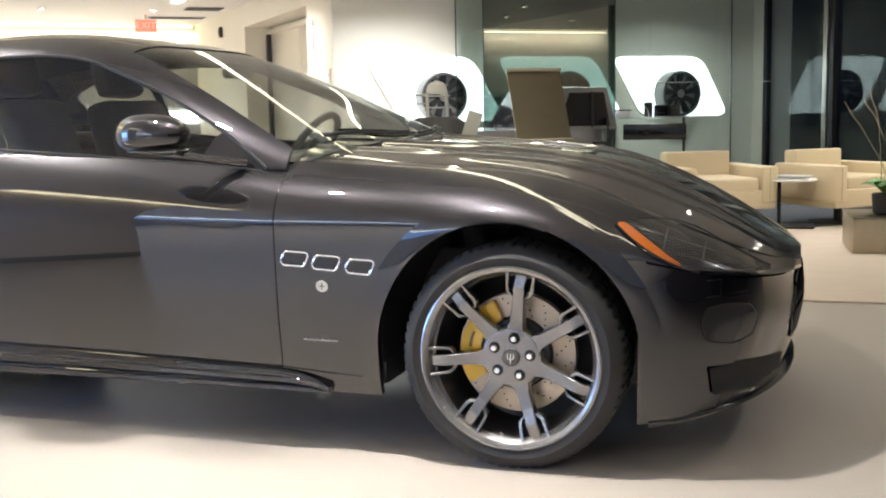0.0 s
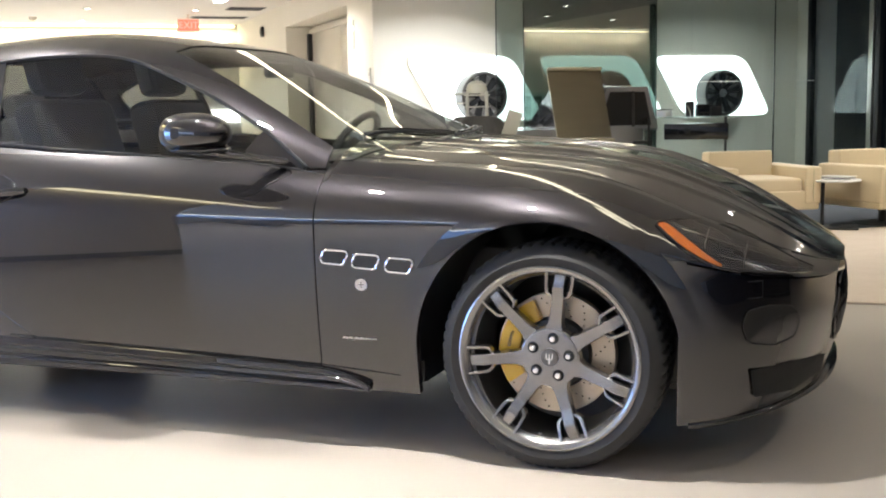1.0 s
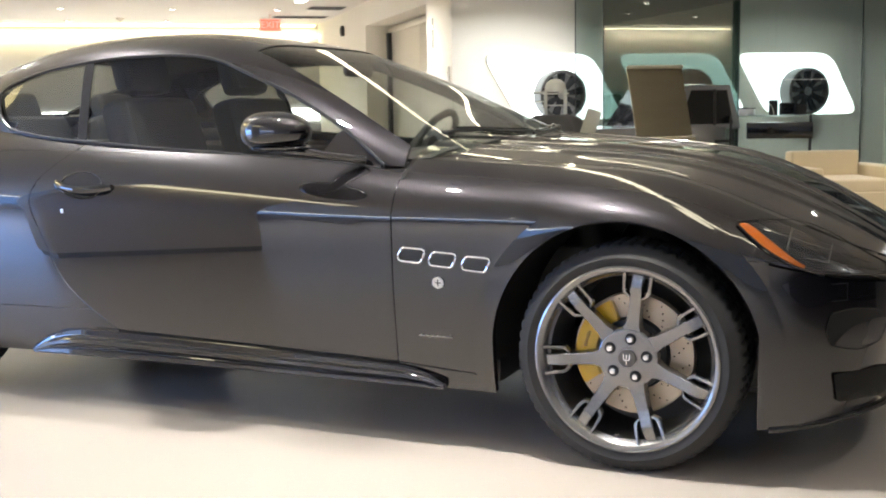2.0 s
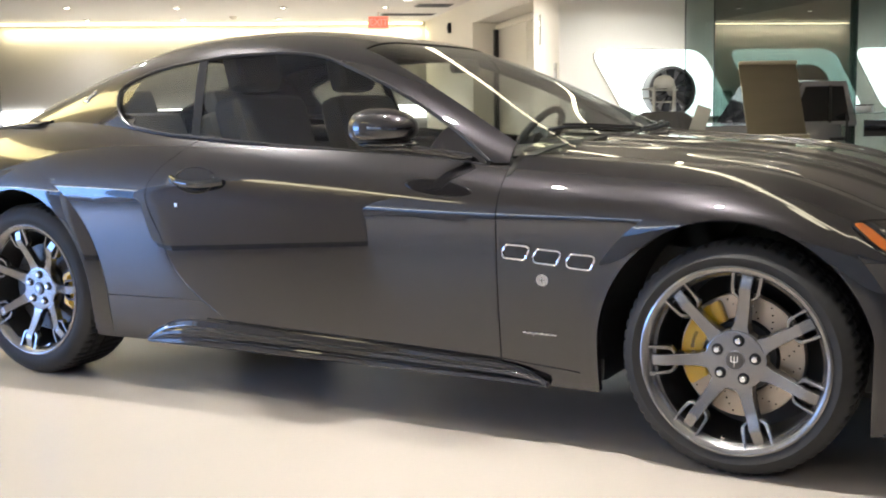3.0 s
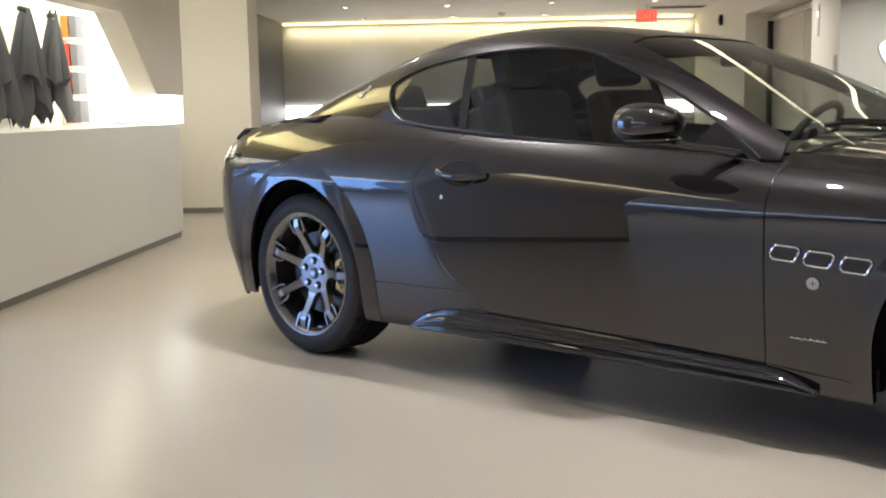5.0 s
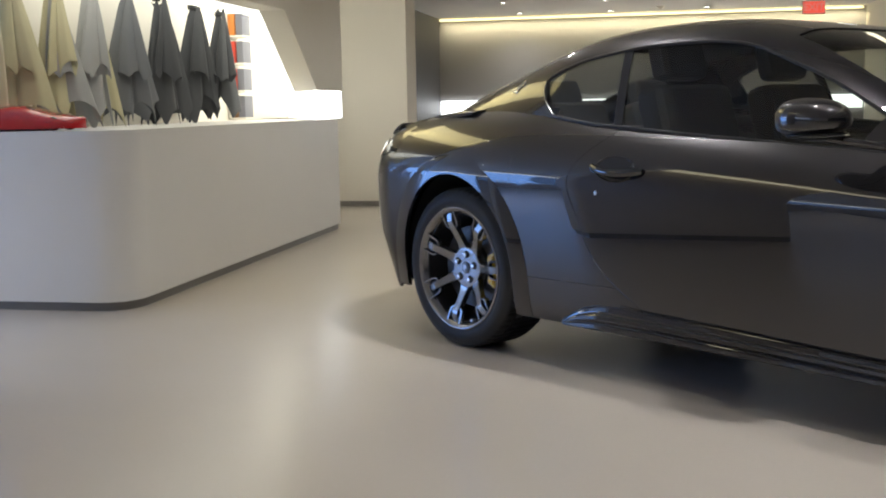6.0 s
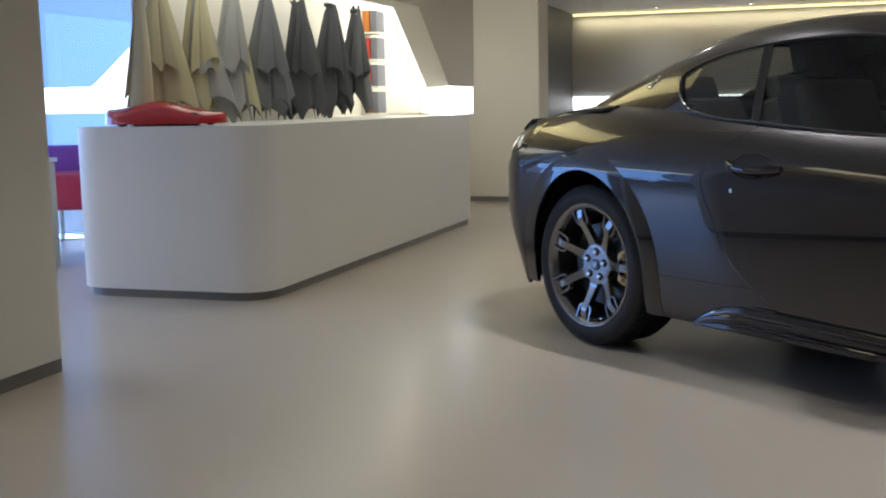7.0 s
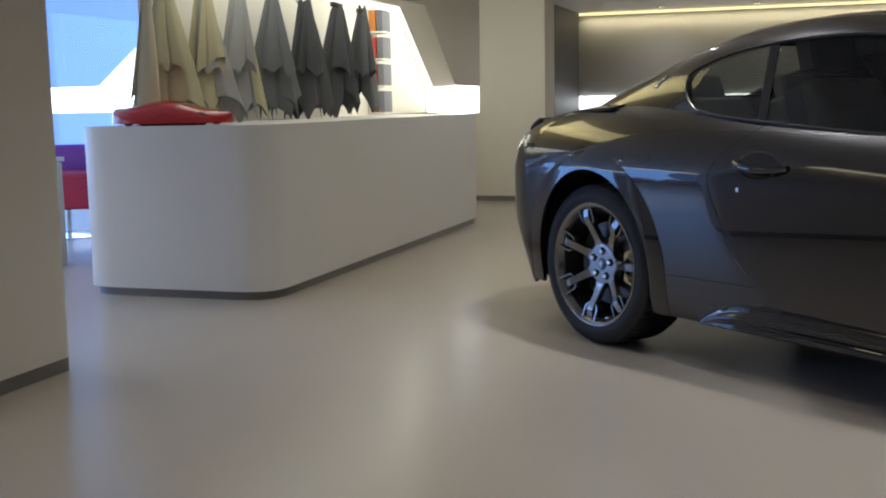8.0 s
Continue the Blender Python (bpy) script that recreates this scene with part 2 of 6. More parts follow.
room_piece("floor", span(-9.4, 9.4, -6.4, 20.4, -0.2, 0.0), M["floor"], "cream poured resin floor with a soft sheen", "floor")
room_piece("ceiling", span(-9.4, 9.4, -6.4, 20.4, CEIL, CEIL + 0.2), M["ceiling"], "white plastered ceiling with recessed downlights", "ceiling")
# unseen sheet below the ceiling, added to darken what the car's nose mirrors
room_piece("ceiling_bay", span(4.3, 9.04, -6.2, 11.27, CEIL - 0.008, CEIL - 0.002), M["ceiling_dark"], "unseen dark grey sheet under the bay ceiling to darken reflections", "ceiling")
room_piece("wall_far", span(-3.9, 3.87, 20.0, 20.2, 0, CEIL), M["wall_grey"], "grey far wall washed by a cove light")
room_piece("wall_side_dark", span(-4.1, -3.9, 12.0, 20.2, 0, CEIL), M["wall_dark"], "dark grey side wall")
room_piece("wall_white_block", span(-5.15, -2.61, 11.53, 12.0, 0, CEIL), M["wall"], "white painted wall block")
room_piece("wall_panels", span(3.47, 9.4, 11.6, 11.9, 0, CEIL), M["wall"], "white wall with backlit wheel niches")
room_piece("wall_lift_near", span(3.47, 3.9, 11.9, 12.63, 0, CEIL), M["wall"], "white wall beside the lift")
room_piece("wall_lift_over", span(3.47, 3.9, 12.63, 15.99, 2.29, CEIL), M["wall"], "white lintel over the lift recess")
room_piece("wall_lift_far", span(3.47, 3.9, 15.99, 20.0, 0, CEIL), M["wall"], "white wall past the lift")
room_piece("wall_lift_back", span(3.87, 4.05, 12.63, 15.99, 0, 2.29), M["wall"], "white back of the lift recess")
room_piece("wall_back", span(-9.4, 0.9, -6.4, -6.2, 0, CEIL), M["wall"], "white wall behind the viewer")
# unseen stretch kept dark so that the front bumper mirrors darkness
room_piece("wall_back_dark", span(0.9, 9.4, -6.4, -6.2, 0, CEIL), M["wall_dark"], "unseen dark grey wall added behind the viewer to darken reflections")
room_piece("wall_left_low", span(-9.4, -9.2, 8.2, 11.6, 0, 0.25), M["wall"], "low white kerb under the shop window")
# two unseen parapets, added to hold blue light off the car's side
room_piece("wall_left_middle", span(-9.4, -9.2, 2.4, 8.2, 0, 0.58), M["wall"], "unseen white parapet added to cut the blue window reflection")
room_piece("wall_left_parapet", span(-9.4, -9.2, -6.2, 2.4, 0, 1.45), M["wall"], "unseen white parapet added to cut the blue window reflection")
room_piece("trim_left_cove", span(-9.19, -9.15, -5.0, 6.0, 2.12, 2.28), M["glow"], "thin white light line over the shop window", "light trim")
room_piece("wall_alcove_end", span(9.05, 12.2, 2.2, 2.4, 0, CEIL), M["wall_grey"], "grey end wall of the side alcove, cove-lit at its head")
room_piece("wall_alcove_side", span(12.0, 12.2, 2.4, 7.4, 0, CEIL), M["wall_grey"], "grey side wall of the alcove")
room_piece("wall_alcove_near", span(9.05, 12.2, 7.4, 7.6, 0, CEIL), M["wall_grey"], "grey wall closing the side alcove")
room_piece("trim_alcove_cove", span(9.1, 11.9, 2.41, 2.44, 2.555, 2.575), M["glow_warm"], "warm cove light at the head of the alcove wall", "light trim")
room_piece("floor_alcove", span(9.4, 12.2, 2.2, 7.6, -0.2, 0.0), M["floor"], "cream poured resin floor of the alcove", "floor")
room_piece("ceiling_alcove", span(9.4, 12.2, 2.2, 7.6, CEIL, CEIL + 0.2), M["ceiling"], "white plastered ceiling of the alcove", "ceiling")
room_piece("wall_corner_strip", span(9.0, 9.4, 11.36, 11.6, 0, CEIL), M["wall"], "white wall return beside the glazing")
room_piece("wall_outer_low", span(-9.4, -5.15, 11.53, 11.75, 0, 0.25), M["wall"], "white parapet under the end window")
room_piece("wall_outer_high", span(-9.4, -5.15, 11.53, 11.75, 2.5, CEIL), M["wall"], "white lintel over the end window")
room_piece("wall_outer_return", span(-5.35, -5.15, 11.75, 12.0, 0, CEIL), M["wall"], "white wall return behind the end window")
room_piece("wall_left_high", span(-9.4, -9.2, -6.2, 11.6, 2.35, CEIL), M["wall"], "white lintel over the shop window")
# night outside the right-hand glazing, evening sky outside the left-hand glazing
M["night"] = mat("night", (0.012, 0.013, 0.014), 0.9)
M["evening"] = mat("evening_sky", (0.2, 0.3, 0.6), 0.9, emit=(0.33, 0.52, 1.0), power=3.0)
room_piece("backdrop_night_near", span(11.0, 11.1, -8.4, 2.1, -1.0, 4.2), M["night"], "dark night outside the window", "backdrop")
room_piece("backdrop_night", span(11.0, 11.1, 7.7, 18.2, -1.0, 4.2), M["night"], "dark night outside the window", "backdrop")
room_piece("backdrop_evening_end", span(-11.4, -5.0, 13.2, 13.3, -1.0, 4.2), M["evening"], "blue evening light outside the end window", "backdrop")
room_piece("backdrop_evening", span(-11.6, -11.5, -8.4, 14.2, -1.0, 4.2), M["evening"], "blue evening light outside the window", "backdrop")


def lamp_area(name, a, b, z, size, power, color, rx=0, rz=0, size_y=None, spread=180):
    d = bpy.data.lights.new(name, "AREA")
    d.energy, d.color, d.size, d.spread = power, color, size, radians(spread)
    if size_y:
        d.shape, d.size_y = "RECTANGLE", size_y
    else:
        d.shape = "DISK"
    ob = new(name, d)
    ob.matrix_world = ROOM @ pose(a, b, z, rx, 0, rz)
    return ob


WARM = (1.0, 0.94, 0.85)
# the three strong downlights over the car's side, weaker ones round it, and the rows at the far end;
# the wall lamps and several of the near ones are unseen, added to brighten walls and floor
KEY = [(0.20, 3.62), (0.85, 2.95), (-0.65, 5.0)]
NEAR = [(4.4, 2.2), (7.75, 7.0), (3.4, 6.2), (5.9, 6.4), (9.9, 4.6), (8.3, 5.2), (-1.2, -0.8), (1.8, -0.8), (-4.6, 0.6), (-6.0, 4.0)]
WALL_FILL = [(-1.3, 7.6), (-1.3, 10.2), (4.1, 10.3), (5.9, 10.3), (7.6, 10.3), (2.6, 12.6)]
FAR = [(-2.34, 17.1), (-0.78, 17.15), (0.79, 17.1), (2.35, 17.1), (-2.34, 19.3), (-0.78, 19.3), (0.80, 19.24), (-0.8, 13.6), (1.2, 13.6)]
for a, b in KEY:
    lamp_area("downlight_lamp", a, b, CEIL - 0.035, 0.07, {0.20: 12, 0.85: 38, -0.65: 40}[a], WARM, spread=130)
for a, b in NEAR:
    lamp_area("downlight_lamp", a, b, CEIL - 0.035, 0.09, 110 if a < -5 else 88 if a < -4 else 46 if a < -1 else 12 if a < 3 else 12 if b < 3 else 18, WARM, spread=125)
for a, b in WALL_FILL:
    lamp_area("downlight_lamp", a, b, CEIL - 0.035, 0.09, 24 if a > 5 or a < 0 else 52 if a > 4 else 34, (1.0, 0.98, 0.93) if a > 3 else WARM, spread=140)
for a, b in FAR:
    lamp_area("downlight_lamp", a, b, CEIL - 0.035, 0.09, 14, WARM, spread=125)
lamp_area("window_lamp", -9.15, 6.9, 1.3, 8.6, 560, (0.23, 0.45, 1.0), 90, -90, 2.0)
lamp_area("cove_lamp", -0.2, 19.86, 2.50, 7.2, 70, (1.0, 0.82, 0.46), 20, 0, 0.08)
lamp_area("alcove_cove_lamp", 10.5, 2.56, 2.52, 2.7, 26, (1.0, 0.84, 0.52), -20, 0, 0.06)
# slot lights: one runs over the car's nose and windscreen, one along the head of the pier
room_piece("trim_slot_light", span(1.91, 1.99, 0.5, 9.6, CEIL - 0.012, CEIL - 0.002), M["slot"], "long warm slot light in the ceiling", "light trim")
room_piece("trim_slot_light_lift", span(3.38, 3.42, 5.4, 9.6, CEIL - 0.012, CEIL - 0.002), M["slot"], "long warm slot light in the ceiling", "light trim")
room_piece("trim_cove_pier", span(-2.85, -2.62, 2.5, 3.77, CEIL - 0.03, CEIL - 0.005), M["glow_warm"], "warm cove light along the pier head", "light trim")

M["cove_soft"] = mat("soft_cove_light", (0.9, 0.85, 0.6), 0.6, emit=(1.0, 0.82, 0.40), power=4.5)
room_piece("trim_cove_counter", span(-2.745, -2.35, 5.35, 7.6, CEIL - 0.012, CEIL - 0.004), M["cove_soft"], "warm lit cove in the ceiling before the counter", "light trim")
room_piece("trim_cove_counter_wall", span(-2.748, -2.738, 5.35, 7.6, 2.36, CEIL - 0.014), M["cove_soft"], "warm lit cove band over the counter", "light trim")

# ---- reception counter with the sample niche over it
bm = extrude_outline(rounded([(-2.75, 5.37), (-2.75, 9.55), (-4.0, 9.55), (-4.0, 5.37)], 0.23), 0.92, "z")
bm.transform(Matrix.Translation((0, 0, 0.05)))
desk = thing("reception_counter", "white rounded reception counter on a dark recessed plinth", "counter")
part("body", bm, M["desk"], desk)
bm = extrude_outline(rounded([(-2.768, 5.392), (-2.768, 9.53), (-3.975, 9.53), (-3.975, 5.392)], 0.23), 0.05, "z")
part("plinth", bm, M["plinth"], desk, "dark metal plinth")
desk.matrix_world = ROOM


def poly_prism(pts, a0, a1):
    """A slab across the room from outline points (b, z) between two values of a."""
    bm = bmesh.new()
    A = [bm.verts.new((a0, b, z)) for b, z in pts]
    B = [bm.verts.new((a1, b, z)) for b, z in pts]
    bm.faces.new(A)
    bm.faces.new(B[::-1])
    k = len(pts)
    for i in range(k):
        bm.faces.new((A[i], A[(i + 1) % k], B[(i + 1) % k], B[i]))
    bmesh.ops.recalc_face_normals(bm, faces=bm.faces)
    return bm


def quad(*pts):
    bm = bmesh.new()
    bm.faces.new([bm.verts.new(p) for p in pts])
    return bm


room_piece("wall_over_counter", poly_prism([(8.80, 1.21), (9.55, 1.21), (9.55, CEIL), (5.3, CEIL), (5.3, 1.80), (8.05, 1.80)], -2.95, -2.75), M["wall"], "white wall over the counter with a slanted opening")
room_piece("wall_niche_back", span(-3.85, -3.75, 5.9, 11.5, 0.97, CEIL), M["wall"], "cream lit back of the sample niche")
room_piece("wall_behind_counter", span(-4.2, -3.85, 9.6, 11.53, 0, CEIL), M["wall"], "white wall behind the counter")
# niche surfaces emit by themselves, standing in for light that falls on them
M["reveal"] = mat("self_glowing_reveal", (0.9, 0.88, 0.8), 0.5, emit=(1.0, 0.95, 0.78), power=4.2)
room_piece("trim_reveal", quad((-2.95, 8.06, 1.80), (-2.95, 8.81, 1.20), (-3.74, 10.95, 1.23), (-3.74, 10.2, 1.92)), M["reveal"], "slanted reveal of the niche, self-glowing in place of lamplight", "light trim")
room_piece("trim_reveal_foot", quad((-2.762, 8.80, 0.972), (-2.762, 8.80, 1.205), (-3.74, 10.95, 1.23), (-3.74, 10.95, 0.972)), M["reveal"], "foot of the niche reveal, self-glowing in place of lamplight", "light trim")
room_piece("trim_soffit", quad((-2.95, 5.35, 1.80), (-2.95, 8.05, 1.80), (-3.74, 10.2, 1.92), (-3.74, 5.95, 1.92)), M["reveal"], "soffit of the niche, self-glowing in place of lamplight", "light trim")
room_piece("trim_foot_light", span(-2.80, -2.76, 8.80, 9.54, 0.975, 1.207), M["glow"], "white light box beside the niche", "light trim")
bm = extrude_outline(rounded([(-2.86, 2.7), (-2.86, 3.77), (-3.16, 3.77), (-3.16, 2.7)], 0.05), CEIL - 0.06, "z")
bm.transform(Matrix.Translation((0, 0, 0.06)))
room_piece("wall_pier", bm, M["wall"], "white pier with a dark shadow gap at the floor")
room_piece("baseboard_pier", span(-3.148, -2.872, 2.715, 3.755, 0.0, 0.06), M["plinth"], "dark recessed base of the pier", "baseboard")
room_piece("baseboard_block", span(-5.14, -2.62, 11.521, 11.529, 0.0, 0.055), M["plinth"], "dark base strip of the white wall", "baseboard")
# a bright ledge whose lit look is put in as emission
room_piece("trim_far_light", span(-3.88, 3.44, 19.95, 19.99, 0.90, 1.13), M["glow"], "lit white ledge along the far wall, drawn as a glowing band", "light trim")
room_piece("trim_cove", span(-3.88, 3.40, 19.93, 19.99, 2.572, 2.60), M["cove_soft"], "warm cove light at the top of the far wall", "light trim")
room_piece("trim_left_light", span(-9.1, -5.2, 11.49, 11.52, 1.03, 1.34), M["glow"], "white light band on the blue-lit wall", "light trim")
bm = poly_prism([(-8.1, 1.35), (-5.2, 1.35), (-5.2, 2.45), (-6.75, 2.45)], 0.0, 0.03)
bm.transform(Matrix.Translation((0, 11.50, 0)) @ Matrix(((0, 1, 0, 0), (1, 0, 0, 0), (0, 0, 1, 0), (0, 0, 0, 1))))
bmesh.ops.recalc_face_normals(bm, faces=bm.faces)
room_piece("trim_left_slant", bm, M["reveal"], "slanted glowing edge on the blue-lit wall", "light trim")
o = link("carpet", box((4.3, 7.2, 0.006), (8.0, 10.0, 0.012), 0.004), M["carpet"])
tagged(o, "beige low-pile carpet in the seating corner", "carpet", kind="structure")
M["carpet_grey"] = mat("grey_carpet", (0.075, 0.08, 0.088), 0.9, vary=0.2, scale=6, bump=0.4, bscale=300, fine=0.15)
room_piece("carpet_grey", span(2.6, 9.0, 7.45, 11.25, 0.0, 0.017), M["carpet_grey"], "dark blue-grey carpet before the glass screens", "carpet")


# ================= the car =================
car = thing("sports_coupe", "dark graphite metallic sports coupe parked on the showroom floor", "car")
# wheel centres, then the arches: centre, half width, height over the centre
WXF, WZF, WXR, WZR = -0.01, 0.34, -2.915, 0.355
XF, ZF, RF, HF = -0.034, 0.34, 0.415, 0.408
XR, ZR, RR, HR = -2.920, 0.355, 0.362, 0.424
ARCHES = ((XF, ZF, RF, HF), (XR, ZR, RR, HR))
GAP = 0.0030
P4, Q2 = 4.0, 1.9
NX, NA, NN = 0.30, 0.513, 2.3
RX0, RA, RN = -3.36, 0.55, 2.0
_w = spline([-3.6, -3.36, -2.94, -2.5, -2.0, -1.4, -0.85, -0.4, 0.0, 0.30, 0.5], [0.905, 0.925, 0.945, 0.918, 0.892, 0.884, 0.888, 0.905, 0.918, 0.905, 0.88])
_ze = spline([-4.0, -3.4, -2.9, -2.2, -0.8, 0.0, 0.2, 0.38, 0.5, 0.65, 0.8, 0.86], [0.72, 0.74, 0.76, 0.74, 0.72, 0.715, 0.69, 0.64, 0.61, 0.575, 0.54, 0.51])
_zc = spline([-4.0, -3.7, -3.4, -3.0, -2.6, -2.2, -1.8, -1.2, -0.8, -0.59, -0.24, 0.0, 0.17, 0.375, 0.57, 0.70, 0.80, 0.86],
             [0.97, 1.02, 1.06, 1.085, 1.10, 1.09, 1.07, 1.03, 0.975, 0.96, 0.934, 0.914, 0.886, 0.815, 0.712, 0.635, 0.575, 0.525])


def body_w(x):
    if x > NX:
        return _w(NX) * max(0.0, 1 - min(1.0, (x - NX) / NA) ** NN) ** (1 / NN)
    if x < RX0:
        return _w(RX0) * max(0.0, 1 - min(1.0, (RX0 - x) / RA) ** RN) ** (1 / RN)
    return _w(x)


def tuck(z, ze):
    t = max(0.0, ze - z)
    return 0.15 * t * t + 0.35 * max(0.0, 0.26 - z) ** 1.5


def pw(x):
    t = min(1.0, max(0.0, (x + 0.10) / 0.5))
    return P4 - 1.7 * t * t * (3 - 2 * t)


def flank(x, z):
    w, ze = body_w(x), _ze(x)
    if z <= ze:
        return w - tuck(z, ze)
    h = _zc(x) - ze
    return w * max(0.0, 1 - min(1.0, (z - ze) / h) ** Q2) ** (1 / pw(x))


def top(x, th):
    """The upper body at a section: th 0 is the shoulder, pi/2 the middle."""
    w, ze, zc = body_w(x), _ze(x), _zc(x)
    y = w * max(0.0, math.cos(th)) ** (2 / pw(x))
    z = ze + (zc - ze) * max(0.0, math.sin(th)) ** (2 / Q2)
    if x > -1.0:
        k = min(1.0, max(0.0, (0.80 - x) / 0.35))
        q = 1.0 - 0.30 * min(1.0, max(0.0, (x - 0.1) / 0.7))
        z += k * (0.004 * math.exp(-((y - 0.70) / 0.08) ** 2) + 0.013 * math.exp(-((y - 0.36 * q) / 0.021) ** 2) + 0.009 * math.exp(-((y - 0.54 * q) / 0.020) ** 2) + 0.009 * math.exp(-((y - 0.20 * q) / 0.021) ** 2))
    return y, z


def th_at_y(x, y):
    return math.acos(min(1.0, max(0.0, y / max(1e-6, body_w(x)))) ** (pw(x) / 2))


def low_edge(x):
    """The lower edge of the body side, with the wheel arches cut out."""
    z = 0.19 if x > -3.2 else 0.235
    for xc, zc, r, h in ARCHES:
        d = abs(x - xc)
        if d < r - 1e-6:
            z = max(z, zc + h * math.sqrt(1 - (d / r) ** 2))
    return z


def arch_xs(xc, r, n, a0=0.0, a1=math.pi):
    return [xc + r * math.cos(a0 + (a1 - a0) * i / n) for i in range(n + 1)]


def strip(xs, zlo, zhi, nv, s, rim=0.012):
    """A body-side panel over columns xs between two heights."""
    def fn(u, v):
        x = xs[round(u * (len(xs) - 1))]
        z = zlo(x) + (zhi(x) - zlo(x)) * v
        return Vector((x, s * flank(x, z), z))
    return patch(len(xs) - 1, nv, fn, rim)


def welded(bm, other, rim=0.012):
    """Two adjoining skins as one, with the common border folded inwards."""
    me = bpy.data.meshes.new("skin")
    other.to_mesh(me)
    other.free()
    bm.from_mesh(me)
    bpy.data.meshes.remove(me)
    bmesh.ops.remove_doubles(bm, verts=bm.verts[:], dist=2e-4)
    bm.normal_update()
    edge = [e for e in bm.edges if e.is_boundary]
    low = {}
    for v in {v for e in edge for v in e.verts}:
        low[v] = bm.verts.new(v.co - v.normal * rim)
    for e in edge:
        l = e.link_loops[0]
        a, b = l.vert, l.link_loop_next.vert
        bm.faces.new((b, a, low[a], low[b]))
    return bm


def true_skin(ob):
    """Gives the body side the normals of the surface it is cut from, so that reflections run on across its panels."""
    me = ob.data
    ns = []
    for v in me.vertices:
        x, y, z = v.co
        sg = 1 if y > 0 else -1
        n = v.normal.copy()
        if z < _zc(x) - 0.03 and abs(abs(y) - flank(x, z)) < 6e-4:
            e = 2e-3
            n = Vector((-(flank(x + e, z) - flank(x - e, z)) / (2 * e), sg, -(flank(x, z + e) - flank(x, z - e)) / (2 * e)))
            n.y = sg
            n.normalize()
        ns.append(n)
    me.normals_split_custom_set_from_vertices(ns)
    return ob


def lin(a, b, n):
    return [a + (b - a) * i / n for i in range(n + 1)]


def nose(z):
    return NA - 0.014 - 0.07 * max(0.0, (0.46 - z) / 0.3) ** 1.4


def bulge(z):
    return 0.10 * min(max(0.60 - z, 0.0), 0.19) - 0.006


def bumper_side(x, z):
    """Half width of the front bumper."""
    k = min(1.0, max(0.0, (x - NX) / (nose(z) + bulge(z))))
    return (_w(NX) - tuck(z, 0.66) + bulge(z) * min(1.0, k / 0.35)) * max(0.0, 1 - k ** NN) ** (1 / NN)


rear_shut = spline([0.30, 0.366, 0.469, 0.638, 0.794, 0.855, 0.95, 1.05], [-1.90, -2.004, -2.117, -2.20, -2.245, -2.206, -2.10, -2.0])
FSEAM = -0.785


def door_foot(x):
    """Lower edge of the door, dropping towards the front."""
    return 0.302 - 0.034 * min(1.0, max(0.0, (x + 2.0) / 1.215))


# the sill's section, foot to head: a proud lip, a deep channel, a ridge and an upper bevel
def _sill(v):
    pts = ((0.0, 0.006), (0.05, 0.014), (0.25, 0.013), (0.29, 0.001), (0.43, 0.005), (0.48, 0.010), (0.66, 0.0095), (0.70, 0.002), (0.78, 0.005), (1.0, -0.002))
    for (a, p), (b, q) in zip(pts, pts[1:]):
        if v <= b:
            return p + (q - p) * (v - a) / (b - a)
    return pts[-1][1]


_belt = spline([-2.65, -2.45, -2.28, -2.07, -1.77, -1.52, -1.28, -1.065, -0.86], [1.06, 1.02, 0.995, 0.977, 0.954, 0.938, 0.919, 0.905, 0.882])

